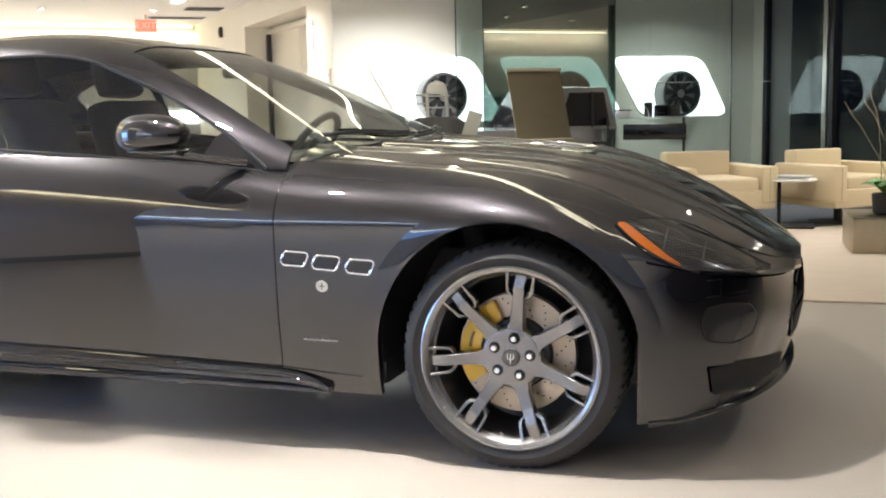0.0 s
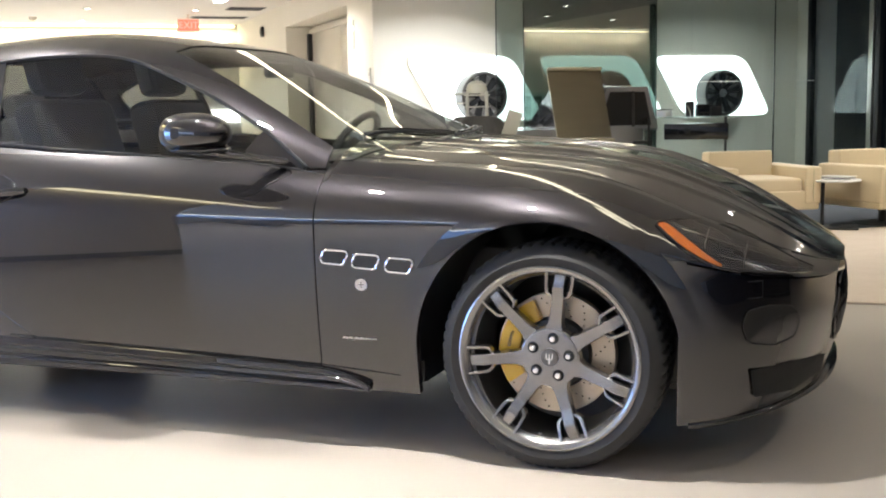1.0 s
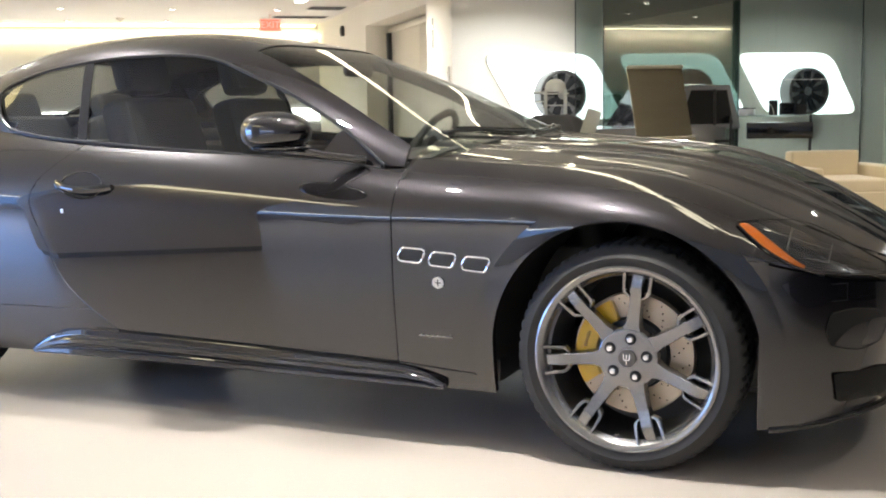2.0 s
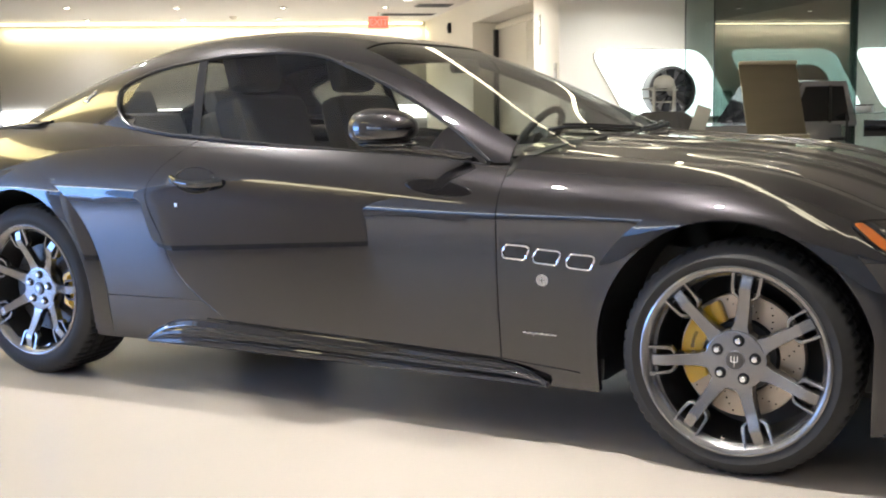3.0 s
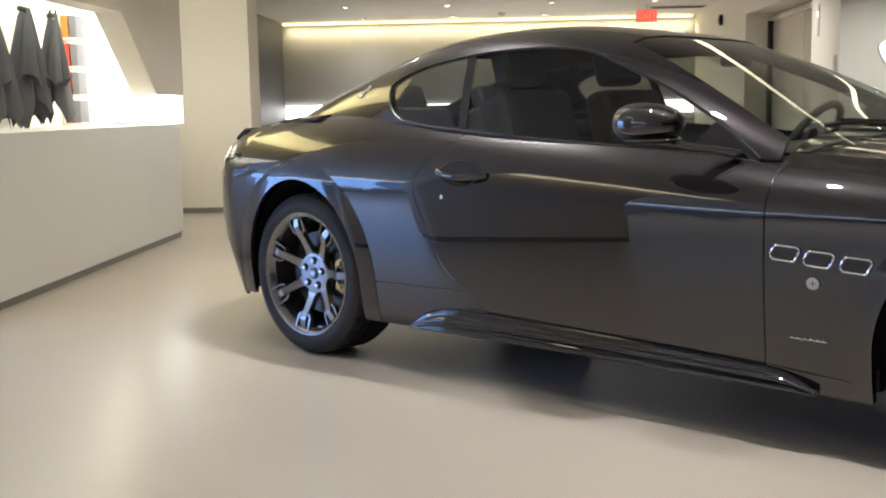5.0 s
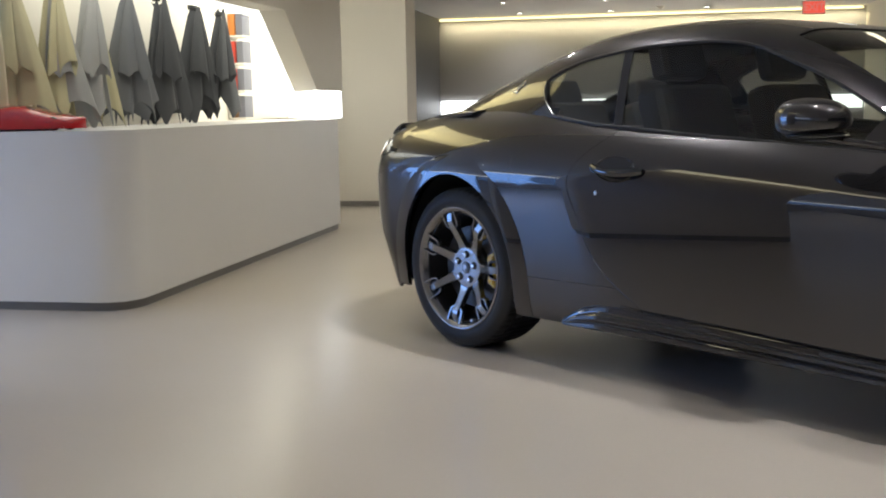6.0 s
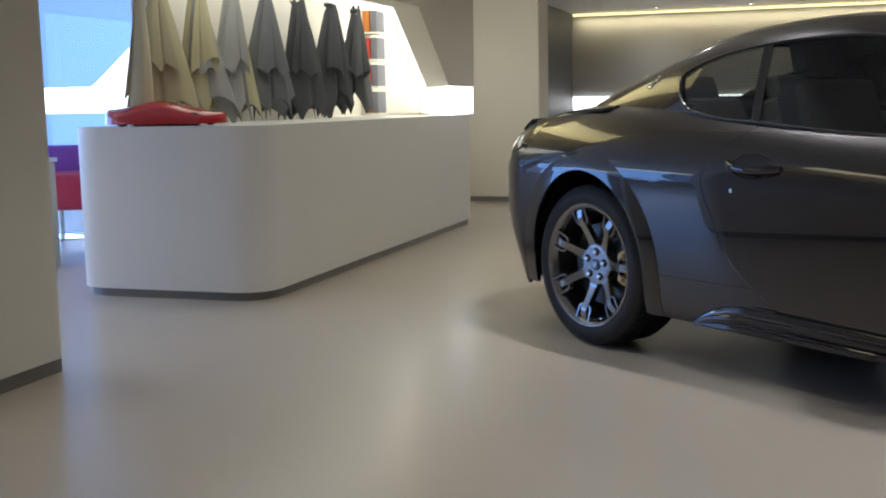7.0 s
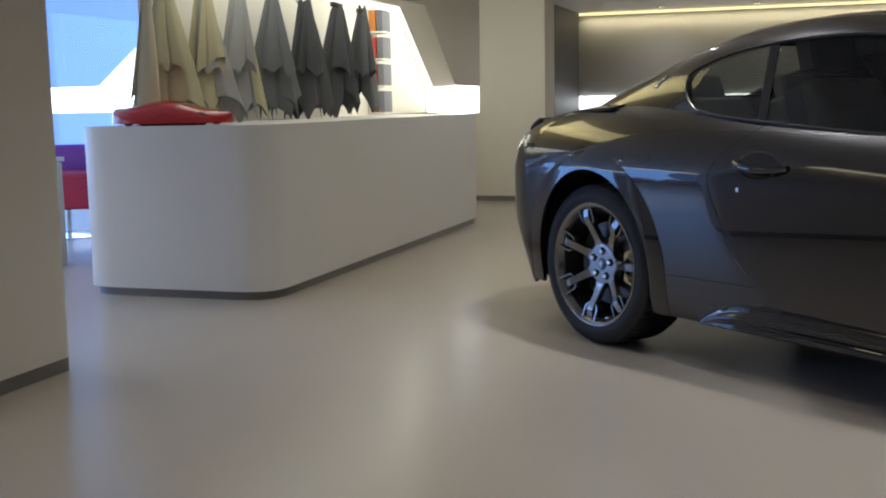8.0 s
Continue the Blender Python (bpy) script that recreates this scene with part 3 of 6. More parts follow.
for s in (-1, 1):
    # front fender: behind, over and before the wheel up to the shoulder, then the crown up to the bonnet
    xs = lin(FSEAM + GAP, XF - RF, 14) + [XF - x for x in arch_xs(0, RF, 36)][1:] + [0.386]
    true_skin(part("front_fender", strip(xs, low_edge, lambda x: max(_ze(x), low_edge(x) + 0.0015), 16, s), M["paint"], car))
    def crown(u, v, s=s):
        x = FSEAM + GAP + (0.80 - FSEAM) * u
        t1 = th_at_y(x, 0.70 * min(1.0, body_w(x) / 0.9))
        over = max(0.0, low_edge(x) - _ze(x)) / (_zc(x) - _ze(x)) if x < 0.4 else 0.0
        t0 = math.asin(min(1.0, over ** (Q2 / 2)))
        y, z = top(x, t0 + (t1 - t0) * v)
        return Vector((x, s * y, z))
    true_skin(part("fender_crown", patch(70, 14, crown), M["paint"], car))
    # door
    def door(u, v, s=s):
        z = 0.290 + (1.0 - 0.290) * v
        x0 = FSEAM - GAP
        x1 = rear_shut(z) + GAP
        x = x0 + (x1 - x0) * u
        zz = door_foot(x) + (_belt(x) - door_foot(x)) * v
        x1 = rear_shut(zz) + GAP
        x = x0 + (x1 - x0) * u
        return Vector((x, s * flank(x, zz), zz))
    true_skin(part("door", patch(50, 26, door), M["paint"], car))
    # rear quarter
    def quarter(u, v, s=s):
        z0 = 0.19
        x1 = XR + RR
        zz = z0 + (1.0 - z0) * v
        xa = rear_shut(max(0.302, zz)) - GAP
        x = xa + (x1 - xa) * u
        zt = _belt(x) if x > -2.5 else _zc(x) - 0.05
        zz = z0 + (zt - z0) * v
        xa = rear_shut(max(0.302, zz)) - GAP
        x = xa + (x1 - xa) * u
        return Vector((x, s * flank(x, zz), zz))
    xs = arch_xs(XR, RR, 36) + lin(XR - RR, RX0 - 0.02, 3)[1:]
    true_skin(part("rear_quarter", welded(patch(16, 28, quarter, 0), strip(xs, low_edge, lambda x: _zc(x) - 0.05, 28, s, 0)), M["paint"], car))
    # wheel-arch flares
    for xc, zc, r, h in ARCHES:
        def flare(u, v, s=s, xc=xc, zc=zc, r=r, h=h):
            d = (0.066 if xc > -1 else 0.082) * v - 0.004
            a = math.pi * min(1.0, max(0.0, (0.875 - u) / 0.75))
            x, z = xc + (r + d) * math.cos(a), zc + (h + d) * math.sin(a)
            z -= max(0.0, 0.125 - u) / 0.125 * (zc - (0.195 if xc > -1 else 0.245))
            z -= max(0.0, u - 0.875) / 0.125 * (zc - 0.195)
            base = max(flank(x, z), bumper_side(x, z)) if x > NX and z < 0.60 else flank(x, z)
            return Vector((x, s * (base + 0.0015 + (0.0085 if xc > -1 else 0.0070) * (1 - v ** 1.3)), z))
        part("arch_flare", patch(64, 10, flare, 0.02), M["paint"], car)
    # sill
    def sill(u, v, s=s):
        x = -2.295 + (-0.622 + 2.295) * u
        k = min(1.0, min(u / 0.14, (1 - u) / 0.11))
        k = 1 - (1 - k) ** 2.2
        zt = 0.205 + (door_foot(x) - 0.016 - 0.205) * k
        z = 0.190 + (zt - 0.190) * v
        return Vector((x, s * (flank(x, 0.30) + 0.003 + (_sill(v) - 0.003) * k), z))
    part("side_sill", patch(60, 25, sill, 0.02), M["paint"], car, sharp=20)
    part("sill_gap", tube([sill(q / 60, 1.0) + Vector((0, s * 0.001, 0.003)) for q in range(61)], 0.0032, 6), M["gloss_black"], car)

# bumpers wrap from arch to arch
def front_bumper(u, v):
    a = (2 * u - 1) * radians(84.6)
    ca, sa = max(0.0, math.cos(a)), math.sin(a)
    yy = abs(sa) ** (2 / NN)
    xx = ca ** (2 / NN)
    z1 = 0.65 - 0.115 * xx
    z0 = 0.145 + 0.06 * xx
    z = z0 + (z1 - z0) * v
    x = NX + (nose(z) + bulge(z)) * xx
    y = (_w(NX) - tuck(z, 0.66) + bulge(z) * min(1.0, xx / 0.35)) * yy
    return Vector((x, y * (1 if sa > 0 else -1), z))


part("front_bumper", patch(90, 20, front_bumper, out=lambda c: Vector((c.x - 0.2, c.y, 0))), M["paint"], car)


def rear_bumper(u, v):
    a = math.pi * (u - 0.5)
    ca, sa = max(0.0, math.cos(a)), math.sin(a)
    yy, xx = abs(sa) ** (2 / RN), ca ** (2 / RN)
    z1 = _zc(RX0) - 0.05 - 0.12 * xx
    z = 0.22 + (z1 - 0.22) * v
    depth = RA - 0.36 * max(0.0, (0.55 - z) / 0.35) ** 1.4 - 0.10 * max(0.0, (z - 0.75) / 0.3) ** 2
    x = RX0 - depth * xx
    y = (flank(RX0, z)) * yy
    return Vector((x, y * (1 if sa > 0 else -1), z))


part("rear_bumper", patch(80, 20, rear_bumper, out=lambda c: Vector((c.x + 3.2, c.y, 0))), M["paint"], car)


def bonnet(u, v):
    x = -0.78 + (0.801 + 0.78) * u
    yl = 0.70 * min(1.0, body_w(x) / 0.9) - GAP
    yy = (2 * v - 1) * yl
    y, z = top(x, th_at_y(x, abs(yy)))
    return Vector((x, yy, z))


part("bonnet", patch(60, 96, bonnet, out=lambda c: Vector((0, 0, 1))), M["paint"], car)


def boot(u, v):
    x = RX0 - RA + 0.002 + (-3.0 - RX0 + RA) * u
    w = flank(max(x, RX0), _zc(RX0) - 0.05) * (1 if x > RX0 else max(0.0, 1 - ((RX0 - x) / (RA + 0.004)) ** RN) ** (1 / RN))
    yy = (2 * v - 1) * w
    z0 = _zc(max(x, -3.7)) - 0.05 - 0.12 * max(0.0, (RX0 - x) / 0.6)
    return Vector((x, yy, z0 + 0.045 * (1 - abs(2 * v - 1) ** 3)))


part("boot_lid", patch(30, 30, boot, out=lambda c: Vector((0, 0, 1))), M["paint"], car)

# greenhouse
_zr = spline([-3.45, -3.2, -2.9, -2.7, -2.5, -2.25, -2.0, -1.75, -1.5, -1.25, -1.0, -0.8, -0.58], [1.02, 1.135, 1.235, 1.300, 1.350, 1.380, 1.389, 1.376, 1.328, 1.242, 1.137, 1.045, 0.950])
GW, GZ, GP, GQ = 0.78, 0.80, 5.0, 1.8


def gw(x):
    return GW - 0.10 * max(0.0, (-2.2 - x) / 1.2) ** 1.5


def gh(x, th):
    return gw(x) * max(0.0, math.cos(th)) ** (2 / GP), GZ + (_zr(x) - GZ) * max(0.0, math.sin(th)) ** (2 / GQ)


def g_th_z(x, z):
    return math.asin(min(1.0, max(0.0, (z - GZ) / (_zr(x) - GZ))) ** (GQ / 2))


def g_th_y(x, y):
    return math.acos(min(1.0, y / gw(x)) ** (GP / 2))


_dlo = spline([-2.68, -2.60, -2.50, -2.42, -2.27, -2.09, -1.89, -1.70, -1.60, -1.43, -1.29, -1.15, -1.0, -0.86], [1.118, 1.164, 1.206, 1.230, 1.256, 1.276, 1.283, 1.275, 1.256, 1.192, 1.135, 1.065, 0.98, 0.882])


def pane_at(x, z, off=0.0):
    """A point of the side glazing, which is nearly flat between the belt and the roof rail."""
    zb = _belt(x) - 0.01
    zt = max(_dlo(x), zb + 0.002)
    f = min(1.0, max(0.0, (z - zb) / (zt - zb)))
    yb, yt, yc = gh(x, g_th_z(x, zb))[0], gh(x, g_th_z(x, zt))[0], gh(x, g_th_z(x, z))[0]
    flat = yb + (yt - yb) * f
    return flat + 0.25 * (yc - flat) + off


def ws_y(x):
    return 0.50 + 0.20 * (x + 1.50) / 0.74


for s in (-1, 1):
    # A pillar, and half of the roof with its rail
    def rail(u, v, s=s):
        x = -1.50 + (-0.80 + 1.50) * u
        t0 = g_th_z(x, _dlo(x) + 0.008)
        t1 = g_th_y(x, min(ws_y(x) + 0.006, gw(x) * 0.99))
        y, z = gh(x, t0 + (max(t1, t0 + 0.01) - t0) * v)
        return Vector((x, s * y, z))
    part("a_pillar", patch(40, 8, rail), M["paint"], car)
    def roof(u, v, s=s):
        x = -2.68 + (-1.50 + 2.68) * u
        t0 = g_th_z(x, _dlo(x) + 0.008)
        y, z = gh(x, t0 + (math.pi / 2 - t0) * v)
        return Vector((x, s * y, z))
    part("roof_half", patch(50, 26, roof), M["paint"], car)
    def cpillar(u, v, s=s):
        x = -3.42 + (-2.68 + 3.42) * u
        y, z = gh(x, 0.25 + (g_th_y(x, 0.44) - 0.25) * v)
        return Vector((x, s * y, z))
    part("c_pillar", patch(20, 14, cpillar), M["paint"], car)
    def pane(x0, x1, n, s=s):
        def fn(u, v):
            x = x0(v) + (x1(v) - x0(v)) * u
            zb, zt = _belt(x) - 0.01, _dlo(x)
            z = zb + (max(zt, zb + 0.002) - zb) * v
            return Vector((x, s * pane_at(x, z, -0.006), z))
        return patch(n, 10, fn, 0)
    part("door_glass", pane(lambda v: -2.09 - 0.06 * v, lambda v: -0.88, 40), M["car_glass"], car)
    part("quarter_glass", pane(lambda v: -2.60, lambda v: -2.11 - 0.06 * v, 20), M["car_glass"], car)


def screen(u, v):
    x = -1.50 + (-0.62 + 1.50) * u
    yl = ws_y(x)
    yy = (2 * v - 1) * yl
    y, z = gh(x, g_th_y(x, abs(yy)))
    return Vector((x - 0.0, yy, z - 0.004))


part("windscreen", patch(30, 30, screen, 0, out=lambda c: Vector((0, 0, 1))), M["screen_glass"], car)


def backlight(u, v):
    x = -3.44 + (-2.70 + 3.44) * u
    yy = (2 * v - 1) * 0.44
    y, z = gh(x, g_th_y(x, abs(yy)))
    return Vector((x, yy, z - 0.003))


part("rear_window", patch(20, 20, backlight, 0, out=lambda c: Vector((0, 0, 1))), M["car_glass"], car)


# ---- wheels
def radial_bar(bm, ang, stations):
    """A bar in the wheel's plane: stations of (radius, sideways, half width, front, back)."""
    c, n = math.cos(ang), math.sin(ang)
    rows = []
    for r, off, hw, y0, y1 in stations:
        q = []
        for w, y in ((off - hw, y1), (off - hw * 0.8, y0), (off + hw * 0.8, y0), (off + hw, y1)):
            q.append(bm.verts.new((r * c - w * n, y, r * n + w * c)))
        rows.append(q)
    for A, B in zip(rows, rows[1:]):
        for k in range(4):
            bm.faces.new((A[k], A[(k + 1) % 4], B[(k + 1) % 4], B[k]))
    bm.faces.new(rows[0])
    bm.faces.new(rows[-1][::-1])


def tyre_mesh(ro, rt, width):
    bm = bmesh.new()
    n = 248
    prof = [(ro - 0.014, 0.014, 0), (ro + 0.003, 0.005, 0), (ro + 0.018, 0.0, 0), (ro + 0.024, -0.002, 0), (rt - 0.034, 0.003, 0), (rt - 0.030, 0.006, 0), (rt - 0.014, 0.014, 0.3), (rt - 0.006, 0.021, 1.5), (rt - 0.001, 0.034, 2.4), (rt, 0.050, 2.4),
            (rt, 0.064, 2), (rt - 0.008, 0.066, 0), (rt - 0.008, 0.074, 0), (rt, 0.076, 2), (rt, 0.118, 2), (rt - 0.008, 0.120, 0), (rt - 0.008, 0.128, 0), (rt, 0.130, 2), (rt, width - 0.05, 2), (rt - 0.014, width - 0.016, 1), (ro + 0.018, width, 0), (ro - 0.014, width - 0.014, 0)]
    rings = []
    for r, y, g in prof:
        ring = []
        for i in range(n):
            t = 2 * math.pi * i / n + 0.25 * y
            rr = r - (0.0034 * g if i % 4 == 0 else 0.0)
            ring.append(bm.verts.new((rr * math.cos(t), y, rr * math.sin(t))))
        rings.append(ring)
    for A, B in zip(rings, rings[1:] + rings[:1]):
        for i in range(n):
            j = (i + 1) % n
            bm.faces.new((A[i], A[j], B[j], B[i]))
    bmesh.ops.recalc_face_normals(bm, faces=bm.faces)
    return bm


def ring_sector(r0, r1, a0, a1, y0, y1, n=14, bevel=0.004):
    bm = bmesh.new()
    pts = [(r0, a0 + (a1 - a0) * i / n) for i in range(n + 1)] + [(r1, a1 - (a1 - a0) * i / n) for i in range(n + 1)]
    f = bm.faces.new([bm.verts.new((r * math.cos(a), y0, r * math.sin(a))) for r, a in pts])
    e = bmesh.ops.extrude_face_region(bm, geom=[f])
    bmesh.ops.translate(bm, verts=[v for v in e["geom"] if isinstance(v, bmesh.types.BMVert)], vec=(0, y1 - y0, 0))
    bmesh.ops.recalc_face_normals(bm, faces=bm.faces)
    bmesh.ops.bevel(bm, geom=bm.edges[:], offset=bevel, segments=2, affect="EDGES")
    return bm


def wheel(xc, zc, s, rt, width, steer, front, phase, lug_phase, cal_mid):
    w = new("wheel")
    w.parent = car
    w.matrix_basis = pose(xc, s * (0.915 if front else 0.912), zc, 0, 0, steer) @ (Matrix() if s < 0 else pose(0, 0, 0, 0, 0, 180))
    ro = 0.275 if front else 0.272
    part("tyre", tyre_mesh(ro, rt, width), M["tyre"], w)
    rim = part("rim", lathe([(ro + 0.002, 0.010), (ro + 0.001, 0.003), (ro - 0.005, 0.0), (ro - 0.012, 0.002), (ro - 0.021, 0.012), (ro - 0.031, 0.03), (ro - 0.004, 0.03)], 96, closed=True), M["rim"], w)
    part("barrel", lathe([(ro - 0.0315, 0.0302), (ro - 0.035, 0.06), (ro - 0.038, width - 0.02), (ro - 0.010, width - 0.006), (ro - 0.004, 0.0302)], 96, closed=True), M["barrel"], rim, "dark grey inner barrel")
    for k in range(7):
        bm = bmesh.new()
        a = radians(phase) + 2 * math.pi * k / 7
        st = [(0.035, 0, 0.040, 0.030, 0.062), (0.070, 0, 0.036, 0.030, 0.062), (0.090, 0, 0.0300, 0.030, 0.060), (0.100, 0, 0.0255, 0.030, 0.059), (0.115, 0, 0.0232, 0.029, 0.058), (0.16, 0, 0.0212, 0.024, 0.052), (0.198, 0, 0.0202, 0.015, 0.045), (0.212, 0, 0.0200, 0.012, 0.042), (0.256, 0, 0.0196, 0.021, 0.038)]
        dish = 0.0 if front else 0.026
        radial_bar(bm, a, [(r, o, hw, y0 + dish * min(1.0, max(0.0, (0.19 - r) / 0.10)), y1 + dish * min(1.0, max(0.0, (0.19 - r) / 0.10))) for r, o, hw, y0, y1 in st])
        for sg in (-1, 1):
            radial_bar(bm, a, [(0.180, sg * 0.016, 0.009, 0.026, 0.048), (0.190, sg * 0.031, 0.008, 0.024, 0.046), (0.200, sg * 0.0365, 0.0062, 0.021, 0.044), (0.228, sg * 0.0385, 0.0058, 0.014, 0.038), (0.260, sg * 0.040, 0.0058, 0.007, 0.030)])
        bmesh.ops.recalc_face_normals(bm, faces=bm.faces)
        bmesh.ops.bevel(bm, geom=[e for e in bm.edges if e.calc_length() > 0.015], offset=0.0016, segments=1, affect="EDGES")
        part("spoke", bm, M["rim"], rim, sharp=30)
    dish = Matrix.Translation((0, 0.0 if front else 0.026, 0))
    part("hub_face", lathe([(0.0005, 0.0294), (0.030, 0.0294), (0.060, 0.0294), (0.083, 0.0294), (0.086, 0.0300), (0.089, 0.0325), (0.090, 0.040), (0.092, 0.062), (0.0005, 0.062)], 56, m=dish), M["rim"], rim)
    cap = part("centre_cap", lathe([(0.0005, 0.022), (0.024, 0.023), (0.027, 0.026), (0.027, 0.032)], 32, m=dish), M["rim_dark"], rim, "dark centre cap with a pale forked mark")
    bm = bmesh.new()
    for c, d in (((0, 0.021, -0.003), (0.003, 0.002, 0.030)), ((-0.009, 0.021, 0.004), (0.003, 0.002, 0.018)), ((0.009, 0.021, 0.004), (0.003, 0.002, 0.018)), ((0, 0.021, -0.004), (0.020, 0.002, 0.003))):
        add_box(bm, c, d, m=dish)
    part("cap_mark", bm, M["chrome"], cap)
    for k in range(5):
        a = radians(lug_phase) + 2 * math.pi * k / 5
        c = dish @ pose(0.058 * math.cos(a), 0, 0.058 * math.sin(a))
        bm = lathe([(0.0005, 0.0288), (0.0165, 0.0280), (0.0178, 0.031)], 20, m=c)
        part("lug_recess", bm, M["void"], rim)
        bm = lathe([(0.0005, 0.014), (0.0070, 0.0145), (0.0102, 0.018), (0.0120, 0.030), (0.0120, 0.036)], 12, m=c)
        part("lug_bolt", bm, M["chrome"], rim)
    part("valve", lathe([(0.0005, 0.028), (0.005, 0.028), (0.005, 0.045)], 10, m=pose(0.238 * math.cos(radians(phase + 180)), 0, 0.238 * math.sin(radians(phase + 180)))), M["chrome"], rim)
    disc = part("brake_disc", lathe([(0.112, 0.098), (0.180, 0.098), (0.182, 0.101), (0.182, 0.128), (0.112, 0.128)], 72, closed=True), M["disc"] if front else M["barrel"], w, "pale drilled brake disc" if front else "dark drilled brake disc")
    bm = bmesh.new()
    for k in range(16):
        for q, r in enumerate((0.122, 0.137, 0.152, 0.168)):
            a = 2 * math.pi * (k + 0.22 * q) / 16
            bmesh.ops.create_circle(bm, cap_ends=True, radius=0.0028, segments=8, matrix=pose(r * math.cos(a), 0.0965, r * math.sin(a), 90))
    part("drillings", bm, M["gloss_black"], disc)["kind"] = "stuff"
    part("disc_bell", lathe([(0.0005, 0.075), (0.078, 0.076), (0.104, 0.084), (0.112, 0.12)], 40), M["black"], disc)
    cm = radians(cal_mid)
    rr = (0.108, 0.172) if front else (0.135, 0.186)
    half = 0.90 if front else 0.45
    cal = part("caliper", ring_sector(rr[0], rr[1], cm - half, cm + half, 0.072, 0.150), M["caliper"], w, "bright yellow enamelled brake caliper")
    for sg in (-1, 1):
        part("caliper_lobe", ring_sector(rr[0] + 0.004, rr[1] - 0.012, cm + sg * half * 0.45 - 0.17, cm + sg * half * 0.45 + 0.17, 0.062, 0.08), M["caliper"], cal)
    if front:
        bm = bmesh.new()
        for k in range(8):
            a = cm + 0.16 - 0.045 * k
            add_box(bm, (0, 0, 0), (0.010, 0.002, 0.0035), m=pose(0.142 * math.cos(a), 0.0715, 0.142 * math.sin(a)) @ Matrix.Rotation(-a, 4, "Y"))
        part("caliper_mark", bm, M["gloss_black"], cal)
    return w


M["void"] = mat("intake_black", (0.006, 0.006, 0.006), 0.7, bump=0.1, bscale=200)
M["smoked_lamp"] = mat("smoked_lens", (0.035, 0.032, 0.032), 0.22, vary=0.2, scale=30, coat=0.6)
M["rim_dark"] = mat("cap_grey", (0.12, 0.115, 0.11), 0.35, metal=0.7)
for s in (-1, 1):
    wheel(WXF, WZF, s, 0.340, 0.245, -1, True, 82 if s < 0 else 70, 80, 163 if s < 0 else 17)
    wheel(WXR, WZR, s, 0.354, 0.285, 0, False, 106 if s < 0 else 90, 84, 0 if s < 0 else 180)
    for xc, zc, r, h in ARCHES:
        def liner(u, v, s=s, xc=xc, zc=zc, r=max(r, 0.372), h=h):
            a = math.pi * (1.04 - 1.08 * u)
            return Vector((xc + (r + 0.006) * math.cos(a), s * (0.48 + 0.405 * v), zc + (h + 0.006) * math.sin(a)))
        part("wheel_liner", patch(30, 2, liner, 0), M["black"], car)
        part("wheel_liner", patch(2, 2, lambda u, v, s=s, xc=xc, zc=zc: Vector((xc - 0.42 + 0.84 * u, s * 0.5, 0.17 + 0.44 * v)), 0), M["black"], car)
part("underbody", box((-1.47, 0, 0.29), (2.0, 1.5, 0.20), 0.03), M["black"], car)
part("underbody_tray", box((-1.50, 0, 0.285), (4.0, 1.18, 0.17), 0.04), M["black"], car)


# ---- lids, lamps, vents and trim on the body side
def sp(x, z, off=0.0, s=-1):
    return Vector((x, s * (flank(x, z) + off), z))


def fb(x, z, off=0.0, s=-1):
    """A point of the front bumper."""
    k = min(1.0, max(0.0, (x - NX) / (nose(z) + bulge(z))))
    y = bumper_side(x, z)
    n = Vector((0.6 * k + 0.15, s * (1.0 - 0.6 * k), 0)).normalized()
    return Vector((x, s * y, z)) + n * off


def hlp(x, z, off=0.0, s=-1):
    """A point of the crown or, lower down, of the bumper."""
    p = sp(x, z, off, s)
    xx = min(1.0, max(0.0, (x - NX) / NA))
    if z < 0.65 - 0.10 * xx:
        q = fb(x, z, off, s)
        if abs(q.y) > abs(p.y):
            return q
    return p


def plate(outline, at, s, off, n=3):
    """A filled outline that follows a surface."""
    bm = bmesh.new()
    cx = sum(p[0] for p in outline) / len(outline)
    cz = sum(p[1] for p in outline) / len(outline)
    rings = []
    for k in range(n):
        f = 1 - k / n
        rings.append([bm.verts.new(at(cx + (x - cx) * f, cz + (z - cz) * f, off, s)) for x, z in outline])
    mid = bm.verts.new(at(cx, cz, off, s))
    m = len(outline)
    for A, B in zip(rings, rings[1:]):
        for i in range(m):
            bm.faces.new((A[i], A[(i + 1) % m], B[(i + 1) % m], B[i]))
    for i in range(m):
        bm.faces.new((rings[-1][i], rings[-1][(i + 1) % m], mid))
    bmesh.ops.recalc_face_normals(bm, faces=bm.faces)
    if bm.faces[0].normal.y * s < 0:
        bmesh.ops.reverse_faces(bm, faces=bm.faces[:])
    return bm


def band(x0, x1, lo, hi, at, s, off, nu=30, nv=6):
    def fn(u, v):
        x = x0 + (x1 - x0) * u
        return at(x, lo(x) + (hi(x) - lo(x)) * v, off, s)
    return patch(nu, nv, fn, 0.0015, out=lambda c: Vector((0.2, c.y, 0.1)))


